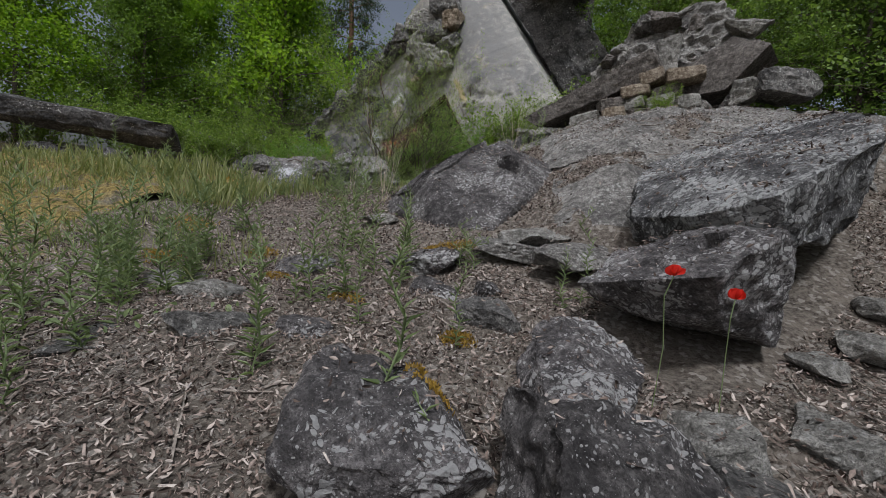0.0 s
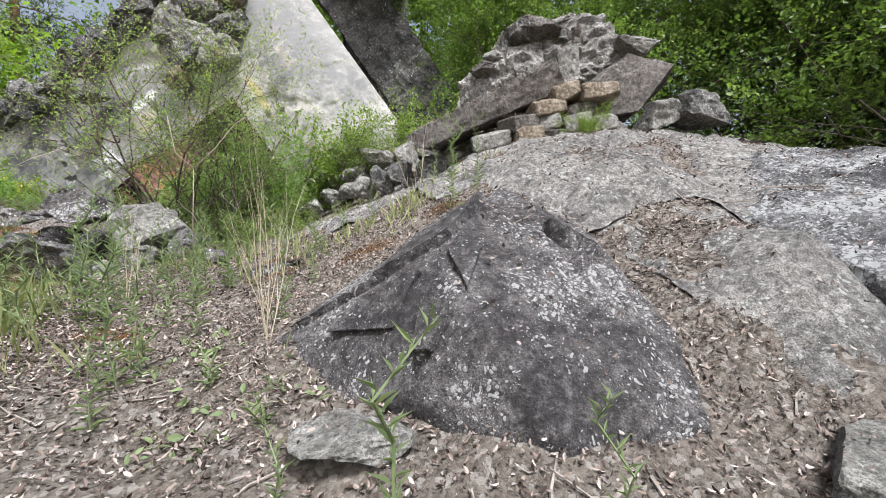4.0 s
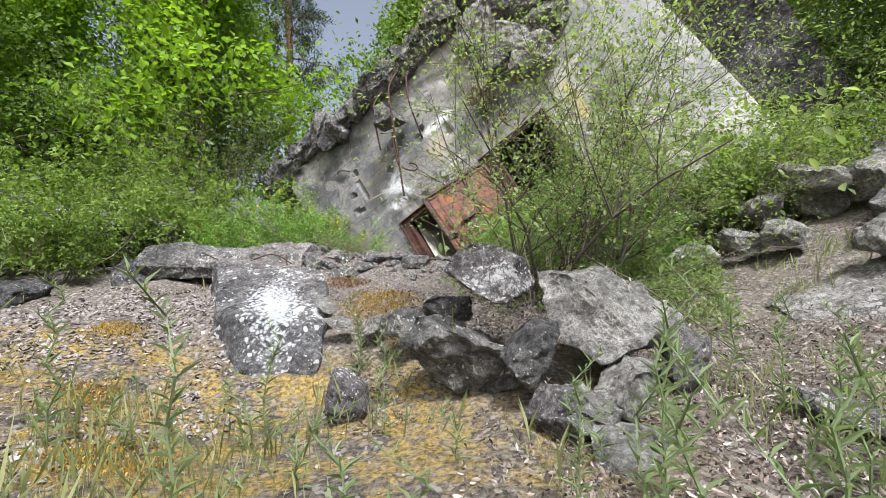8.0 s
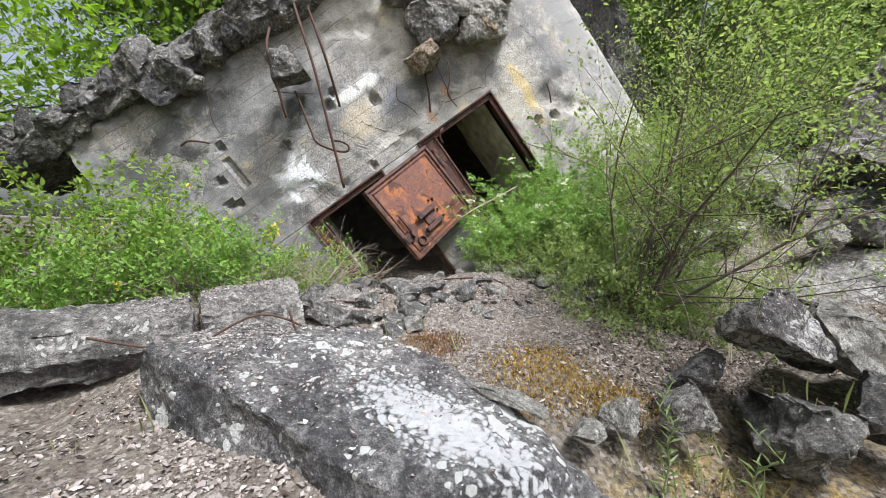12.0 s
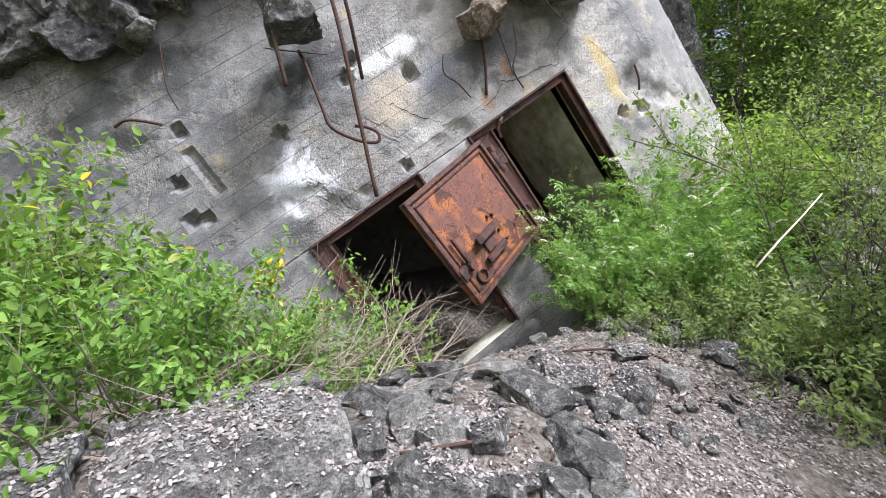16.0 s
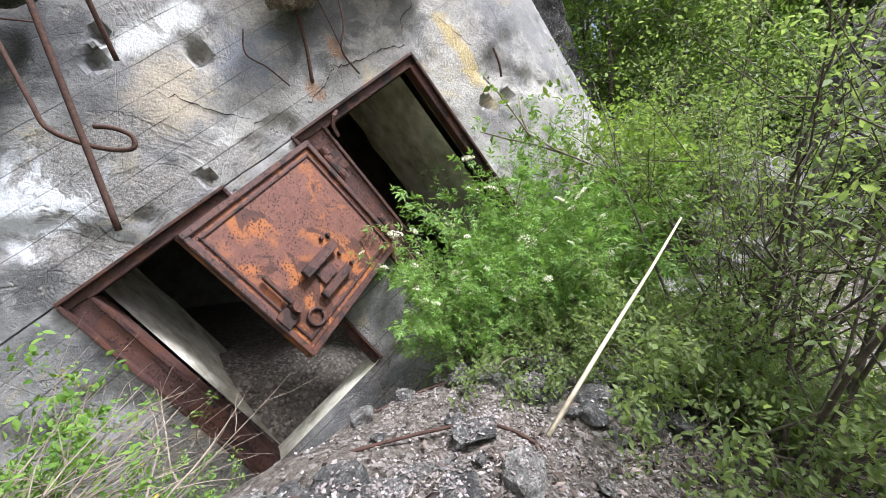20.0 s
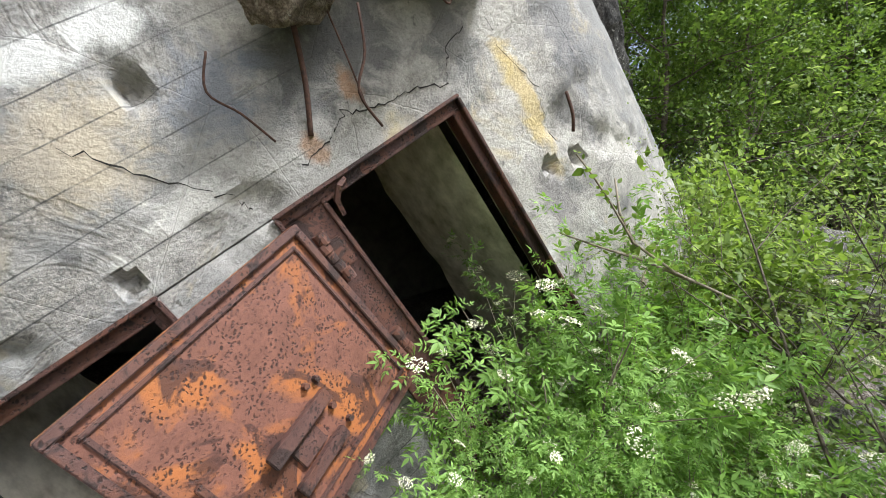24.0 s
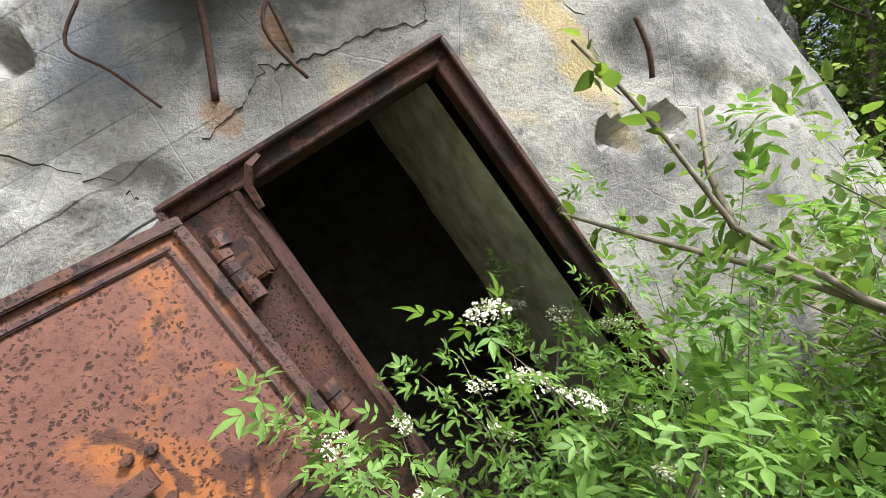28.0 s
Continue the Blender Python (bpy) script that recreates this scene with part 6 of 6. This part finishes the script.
# ---- weeds: upright stems with narrow leaves ----
def weed_mesh(seed, h):
    rng = np.random.default_rng(seed)
    parts = []
    pts = [np.array((rng.normal() * 0.012 * i, rng.normal() * 0.012 * i, h * i / 6)) for i in range(7)]
    sv, sf = tube(pts, [0.005] * 5 + [0.004, 0.002], 4, False)
    n = int(60 * h)
    s = np.linspace(0.06, 0.99, n)
    base = np.array([pts[min(int(q * 6), 5)] + (pts[min(int(q * 6), 5) + 1] - pts[min(int(q * 6), 5)]) * (q * 6 - min(int(q * 6), 5)) for q in s])
    a = np.arange(n) * 2.4
    ways = np.stack([np.cos(a), np.sin(a), 0.45 + 0.9 * s], 1)
    rot = aim(ways, rng, 0.0)
    size = 0.105 * (1.15 - 0.6 * s) * (0.7 + 0.5 * rng.random(n))
    t = np.array([(0, 0, 0), (0.085, 0.4, 0.03), (0, 1, -0.22), (-0.085, 0.4, 0.03)])
    lv = (np.einsum("nij,kj->nki", rot, t) * size[:, None, None] + base[:, None]).reshape(-1, 3)
    lf = (np.array(FAR_F)[None] + (np.arange(n) * 4)[:, None, None]).reshape(-1, 3)
    o = len(sv)
    return mesh_of("weed", sv + lv.tolist(), [tuple(g) for g in sf] + [tuple(int(i) + o for i in g) for g in lf], LEAF_WEED)


WEEDS = [weed_mesh(70 + k, h) for k, h in enumerate((0.9, 0.7, 0.55, 0.4, 0.75, 0.3))]
rng_w = np.random.default_rng(77)
spots = [(5.04, 3.31, 0), (2.34, 3.3, 0), (4.31, 2.52, 1), (4.06, 3.72, 2), (4.12, 3.8, 3), (4.0, 3.8, 3), (4.18, 3.7, 5), (4.9, 3.2, 2), (3.6, 3.5, 2)]
while len(spots) < 235:
    z = rng_w.random()
    if z < 0.5:
        x, y = 2.2 + rng_w.normal() * 0.8, 2.3 + rng_w.normal() * 1.1
    elif z < 0.76:
        x, y = 1.2 + rng_w.normal() * 1.6, 6.8 + rng_w.normal() * 1.5
    else:
        x, y = -1.5 + rng_w.normal() * 2.2, 7.6 + rng_w.normal() * 1.4
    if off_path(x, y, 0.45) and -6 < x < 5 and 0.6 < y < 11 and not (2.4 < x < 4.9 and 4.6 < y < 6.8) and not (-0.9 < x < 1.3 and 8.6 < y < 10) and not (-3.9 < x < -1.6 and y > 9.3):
        spots.append((x, y, int(rng_w.integers(6))))
for x, y, k in spots:
    w = thing("weed", WEEDS[k], "slender grey-green weed standing in litter", "weed", "weeds on the slope", m=at_ground(x, y, 0.75 + 0.45 * rng_w.random(), rng_w.random() * 360, -0.03))


def dry_stalk(x, y, h, seed, n=5):
    rng = np.random.default_rng(seed)
    ob = thing("dry_weed", None, "bleached dry weed standing on the slope", "dry weed", m=at_ground(x, y))
    for k in range(n):
        parts, tips = [], []
        branches(rng, (rng.normal() * 0.04, rng.normal() * 0.04, 0), np.array((rng.normal() * 0.14, rng.normal() * 0.14, 1.0)), h * (0.7 + 0.4 * rng.random()), 0.005, 1, 0.25, 4, 0.06, 0.1, parts, tips, 4)
        child("stalk", mesh_of("stalk", *join_parts(parts), DRY), ob)


dry_stalk(2.25, 6.12, 1.15, 81)
dry_stalk(0.4, 10.1, 0.9, 82, 3)
dry_stalk(1.1, 7.4, 0.8, 83, 3)
dry_stalk(3.9, 8.5, 0.9, 84, 3)


def forked_stem(pts_list, r, label, mat=None):
    """A bare leaning stem with its forks, in world places."""
    ob = thing("bare_sapling", None, label, "sapling")
    for pts in pts_list:
        child("stem", mesh_of("stem", *tube(pts, [r * (1 - 0.5 * i / len(pts)) for i in range(len(pts))], 6), mat or DRY, True), ob)


forked_stem([[(1.72, 6.69, 1.55), (1.74, 6.67, 2.2), (1.76, 6.66, 2.6)], [(1.76, 6.66, 2.6), (1.63, 6.72, 2.72), (1.58, 6.75, 2.99)], [(1.76, 6.66, 2.6), (1.9, 6.7, 2.76), (2.02, 6.75, 2.95), (2.1, 6.76, 3.02)]], 0.0045, "bare forked sapling standing on the slope", DEADWOOD)
forked_stem([[(-1.66, 11.18, 3.18), (-1.5, 11.16, 3.27), (-1.28, 11.15, 3.36), (-1.08, 11.14, 3.45)]], 0.004, "bleached straight dead twig in the shrub")


def leafy_branch():
    """A branch of round leaves that hangs in from the east before the doorway."""
    rng = np.random.default_rng(59)
    lines = [[(2.3, 12.2, 3.2), (1.6, 12.35, 3.85), (1.22, 12.62, 4.05), (1.12, 12.82, 4.22), (1.01, 12.92, 4.46), (0.9, 12.98, 4.61), (0.8, 13.03, 4.72)],
             [(1.3, 12.55, 4.0), (1.15, 12.78, 4.12), (1.0, 12.98, 4.2), (0.86, 13.15, 4.28)],
             [(1.12, 12.82, 4.22), (1.25, 12.95, 4.4), (1.3, 13.0, 4.62)]]
    ob = thing("leafy_branch", None, "thin branch with rounded green leaves hanging before the wall", "branch")
    tips = []
    for ln in lines:
        child("twig", mesh_of("twig", *tube(ln, [0.011 * (1 - 0.7 * i / len(ln)) for i in range(len(ln))], 6), TWIG, True), ob)
        for a, b in zip(ln[1:], ln[2:]):
            for k in range(4):
                p = np.array(a) + (np.array(b) - np.array(a)) * k / 4
                tips.append((p, np.array(b) - np.array(a)))
    wide = [(x * 1.25, y, z) for x, y, z in LEAF_T]
    child("foliage", leaves_on("foliage", rng, tips, 2, 0.062, LEAF_BUSH, 0.02, 0.2, wide, LEAF_F), ob)


leafy_branch()


def poppy(x, y, h, seed):
    rng = np.random.default_rng(seed)
    ob = thing("poppy", None, "red poppy on a thin stem before the slab", "flower", "red poppies", m=at_ground(x, y, 1.0, seed * 50))
    pts = [(0, 0, 0), (0.02, 0.0, h * 0.5), (0.0, 0.02, h * 0.85), (0.02, 0.0, h)]
    child("stem", mesh_of("stem", *tube(pts, [0.0025] * 4, 5), LEAF_WEED), ob)
    for k in range(4):
        a = k * 90 + rng.random() * 20
        v, f = [], []
        for i in range(5):
            for j in range(5):
                s, t = i / 4, j / 4 - 0.5
                r = 0.05 * s
                v.append((t * 0.085 * math.sin(s * 2.2) + 0.0, r * (1 - 0.5 * abs(t)), 0.035 * s * s + 0.006 * math.sin(9 * t + k)))
        f = [(i * 5 + j, i * 5 + j + 1, (i + 1) * 5 + j + 1, (i + 1) * 5 + j) for i in range(4) for j in range(4)]
        child("petal", mesh_of("petal", v, f, PETAL, True), ob, m=Matrix.Translation((0.02, 0, h)) @ pose(0, 0, 0, 35, 15, a) @ Matrix.Scale(0.8, 4))
    return ob


poppy(5.3, 2.2, 0.66, 1)
poppy(5.6, 2.28, 0.56, 2)

# ---- small growth and litter ----
rng_l = np.random.default_rng(91)


def scatter_xy(n, x0, x1, y0, y1, clump=0.8, seed=1, low=-0.2, gap=0.0):
    x, y = x0 + (x1 - x0) * rng_l.random(n), y0 + (y1 - y0) * rng_l.random(n)
    p = np.stack([x, y, 0 * x], 1)
    rim = np.minimum(np.minimum(x - x0, x1 - x), np.minimum(y - y0, y1 - y)) + 0.5 * fbm(p, 0.8, 3, seed + 5)
    keep = (fbm(p, clump, 3, seed) > low) & (rng_l.random(n) < np.clip(rim / 0.9, 0.0, 1.0))
    return x[keep], y[keep]


from mathutils.bvhtree import BVHTree


def top_surfaces():
    """One search tree over the ground and all bedded blocks, and which faces are bare concrete."""
    verts, polys, bare = [], [], []
    base = 0
    for o in list(scene.objects):
        nm = o.name.split(".")[0]
        if o.type != "MESH" or nm not in ("ground", "concrete_slab", "concrete_ledge", "mossy_slab", "boulder", "rock", "stone", "concrete_beam"):
            continue
        me = o.data
        co = np.empty(len(me.vertices) * 3)
        me.vertices.foreach_get("co", co)
        m = np.array(o.matrix_basis)
        co = co.reshape(-1, 3) @ m[:3, :3].T + m[:3, 3]
        if nm == "ground":
            use = (co[:, 0] > -7) & (co[:, 0] < 10) & (co[:, 1] > -1) & (co[:, 1] < 16)
        else:
            use = np.ones(len(co), dtype=bool)
        verts += [tuple(c) for c in co]
        for p in me.polygons:
            vs = tuple(p.vertices)
            if use[vs[0]]:
                polys.append(tuple(v + base for v in vs))
                bare.append(nm != "ground")
        base += len(co)
    return BVHTree.FromPolygons(verts, polys), bare


TREE, BARE = top_surfaces()


def drop(x, y, share):
    """Lets points fall on the land; only a share of them stays on bare concrete."""
    out = []
    for a, b in zip(x, y):
        p, n, i, _ = TREE.ray_cast(Vector((a, b, 9.0)), Vector((0, 0, -1)))
        if p is None or abs(n.z) < 0.72:
            continue
        if BARE[i] and rng_l.random() > share * (2.5 if 11.6 < b < 13.0 and a < 0.5 else 1.6 if a > 3.6 and b > 5.4 else 1.0):
            continue
        out.append((p.x, p.y, p.z))
    return np.array(out)


def lay(name, n, area, tmpl, faces, mat, label, category, size, tilt=0.35, lift=0.012, clump=0.8, seed=1, low=-0.2, share=0.1):
    x, y = scatter_xy(n, *area, clump, seed, low)
    p = drop(x, y, share)
    p[:, 2] += lift * (0.3 + rng_l.random(len(p)))
    x = p[:, 0]
    s = size[0] + (size[1] - size[0]) * rng_l.random(len(x)) ** 2
    return thing(name, scatter_mesh(name, tmpl, faces, p, mat, s, turns(rng_l, len(x), tilt)), label, category, kind="stuff")


CURL_T = [(0, -0.5, 0.14), (0.2, -0.1, 0.0), (0.14, 0.3, 0.05), (0, 0.55, 0.2), (-0.16, 0.25, 0.03), (-0.2, -0.12, 0.12)]
CURL_F = [(0, 1, 2), (0, 2, 3), (0, 3, 4), (0, 4, 5)]
lay("dead_leaves", 185000, (-0.5, 9.2, -0.4, 10.4), CURL_T, CURL_F, LITTER, "dry brown and grey dead leaves", "dead leaves", (0.01, 0.046), 0.75, 0.035, 0.5, 3, -0.6)
lay("dead_leaves", 28000, (-1.8, 1.5, 5.5, 12.5), CURL_T, CURL_F, LITTER, "dry brown and grey dead leaves", "dead leaves", (0.014, 0.055), 0.55, 0.03, 0.5, 3, -0.25, 0.04)
lay("dead_leaves", 9000, (-5.0, -1.8, 5.5, 12.5), CURL_T, CURL_F, LITTER, "dry brown and grey dead leaves", "dead leaves", (0.014, 0.055), 0.55, 0.03, 0.5, 3, -0.25, 0.04)
lay("bark_chips", 80000, (0.2, 8.8, -0.4, 8.7), [(0.5, 0.05, 0), (0.4, -0.07, 0.05), (-0.5, -0.05, 0.0), (-0.42, 0.07, 0.07)], [(0, 1, 2), (0, 2, 3)], LITTER, "grey bark and wood chips", "wood chips", (0.015, 0.075), 0.35, 0.03, 0.9, 5, -0.3)
lay("bark_chips", 70000, (1.6, 6.6, -0.4, 4.6), [(0.5, 0.05, 0), (0.4, -0.09, 0.09), (-0.5, -0.05, 0.0), (-0.42, 0.09, 0.12)], [(0, 1, 2), (0, 2, 3)], LITTER, "fine grey and pinkish wood crumbs", "wood chips", (0.006, 0.026), 0.5, 0.02, 0.9, 6, -0.6)
lay("concrete_chips", 26000, (-1.5, 8.5, 1.0, 13.0), CHIP_T, CHIP_F, CHIPS, "small concrete chips and gravel", "gravel", (0.006, 0.03), 0.5, 0.008, 1.1, 7, -0.1, 0.3)
lay("concrete_chips", 90000, (-4.2, 1.0, 10.3, 13.0), CHIP_T, CHIP_F, CHIPS, "pale pinkish concrete gravel on the rubble strip", "gravel", (0.004, 0.024), 0.5, 0.006, 1.1, 8, -0.5, 0.35)
lay("concrete_chips", 15000, (-5.4, -2.0, 7.4, 11.8), CHIP_T, CHIP_F, CHIPS, "pale concrete chips on the mossy flat", "gravel", (0.01, 0.055), 0.5, 0.008, 0.9, 9, -0.3, 0.05)

BLADE_T = [(-0.011, 0, 0), (0.011, 0, 0), (0.008, 0.06, 0.55), (0.0, 0.22, 1.0)]
BLADE_F = [(0, 1, 2), (0, 2, 3)]
lay("grass", 15000, (-5.5, 2.6, 2.0, 11.5), BLADE_T, BLADE_F, GRASS, "thin dry and green grass", "grass", (0.08, 0.3), 0.25, 0.0, 0.6, 13, 0.12)
lay("grass", 6000, (1.5, 5.0, 6.8, 12.5), BLADE_T, BLADE_F, GRASS, "thin dry and green grass", "grass", (0.08, 0.28), 0.3, 0.0, 0.9, 14, 0.28)
lay("grass", 14000, (-5.5, -0.9, 2.2, 8.6), BLADE_T, BLADE_F, GRASS, "pale green grass on the mossy flat", "grass", (0.08, 0.27), 0.28, 0.0, 0.5, 15, -0.1, 0.6)
lay("grass", 9000, (-3.5, 0.8, 4.2, 7.4), BLADE_T, BLADE_F, GRASS, "tall thin green grass on the flat", "grass", (0.2, 0.5), 0.22, 0.0, 0.7, 16, 0.05, 0.3)
lay("low_herbs", 9000, (-4.0, 3.0, 0.8, 8.0), LEAF_T, LEAF_F, LEAF_WEED, "low green herbs in the litter", "herbs", (0.03, 0.09), 0.7, 0.06, 0.9, 17, 0.22)


def moss_cushion(x, y, r, mat, label, n=900):
    """A low cushion of moss: a mound of tiny upright shoots."""
    a, q = rng_l.random(n) * 6.283, np.sqrt(rng_l.random(n)) * (0.75 + 0.25 * np.sin(np.arange(n)))
    px, py = x + r * q * np.cos(a) * 1.3, y + r * q * np.sin(a)
    p = drop(px, py, 9.0)
    if len(p) == 0:
        return
    p[:, 2] += 0.02 * np.clip(1 - ((p[:, 0] - x) ** 2 + (p[:, 1] - y) ** 2) / (r * r * 1.7), 0, 1)
    t = [(-0.2, 0, 0), (0.2, 0, 0), (0.12, 0.15, 0.7), (0, 0.25, 1.0)]
    thing("moss_cushion", scatter_mesh("moss_cushion", t, BLADE_F, p, mat, 0.012 + 0.018 * rng_l.random(len(p)), turns(rng_l, len(p), 0.5)), label, "moss", kind="stuff")


for x, y, r in ((3.4, 2.9, 0.12), (4.3, 2.62, 0.1), (4.35, 1.88, 0.11), (3.9, 4.1, 0.17), (3.75, 3.95, 0.1), (2.6, 3.2, 0.12), (1.9, 3.9, 0.15), (1.2, 3.4, 0.2), (0.6, 4.3, 0.25), (0.1, 5.0, 0.3), (-0.6, 6.4, 0.3), (-2.2, 8.2, 0.3), (-3.0, 8.9, 0.25), (-3.6, 9.8, 0.25)):
    moss_cushion(x, y, r, MOSS, "ochre yellow moss cushion on litter")
for x, y, r, n in ((-1.35, 10.55, 0.42, 2600), (-1.0, 10.2, 0.3, 1600), (-1.9, 11.2, 0.25, 1200), (2.2, 7.6, 0.22, 900), (3.1, 7.2, 0.25, 900), (1.2, 6.6, 0.2, 800), (3.9, 7.3, 0.2, 700)):
    moss_cushion(x, y, r, MOSS_RED if y < 9 or x < -1.8 else MOSS, "brownish moss patch among dry leaves", n)


def twigs():
    parts = []
    for k in range(800):
        x, y = 1.2 + 5.5 * rng_l.random(), 0.9 + 7.5 * rng_l.random()
        a, ln = rng_l.random() * 6.28, 0.06 + 0.42 * rng_l.random() ** 2
        p0 = np.array((x, y, 0)); d = np.array((math.cos(a), math.sin(a), 0)) * ln
        pts = [p0, p0 + d * 0.5 + rng_l.normal(size=3) * 0.02 * ln * 4, p0 + d]
        zz = drop([q[0] for q in pts], [q[1] for q in pts], 0.5)
        if len(zz) < 3 or np.ptp(zz[:, 2]) > 0.12:
            continue
        zz = zz[:, 2] + 0.012
        r = 0.003 + 0.006 * rng_l.random()
        parts.append(tube([(q[0], q[1], w) for q, w in zip(pts, zz)], [r, r, r * 0.6], 5))
    thing("twigs", mesh_of("twigs", *join_parts(parts), DARKWOOD), "weathered grey twigs lying in litter", "twigs", kind="stuff")


twigs()
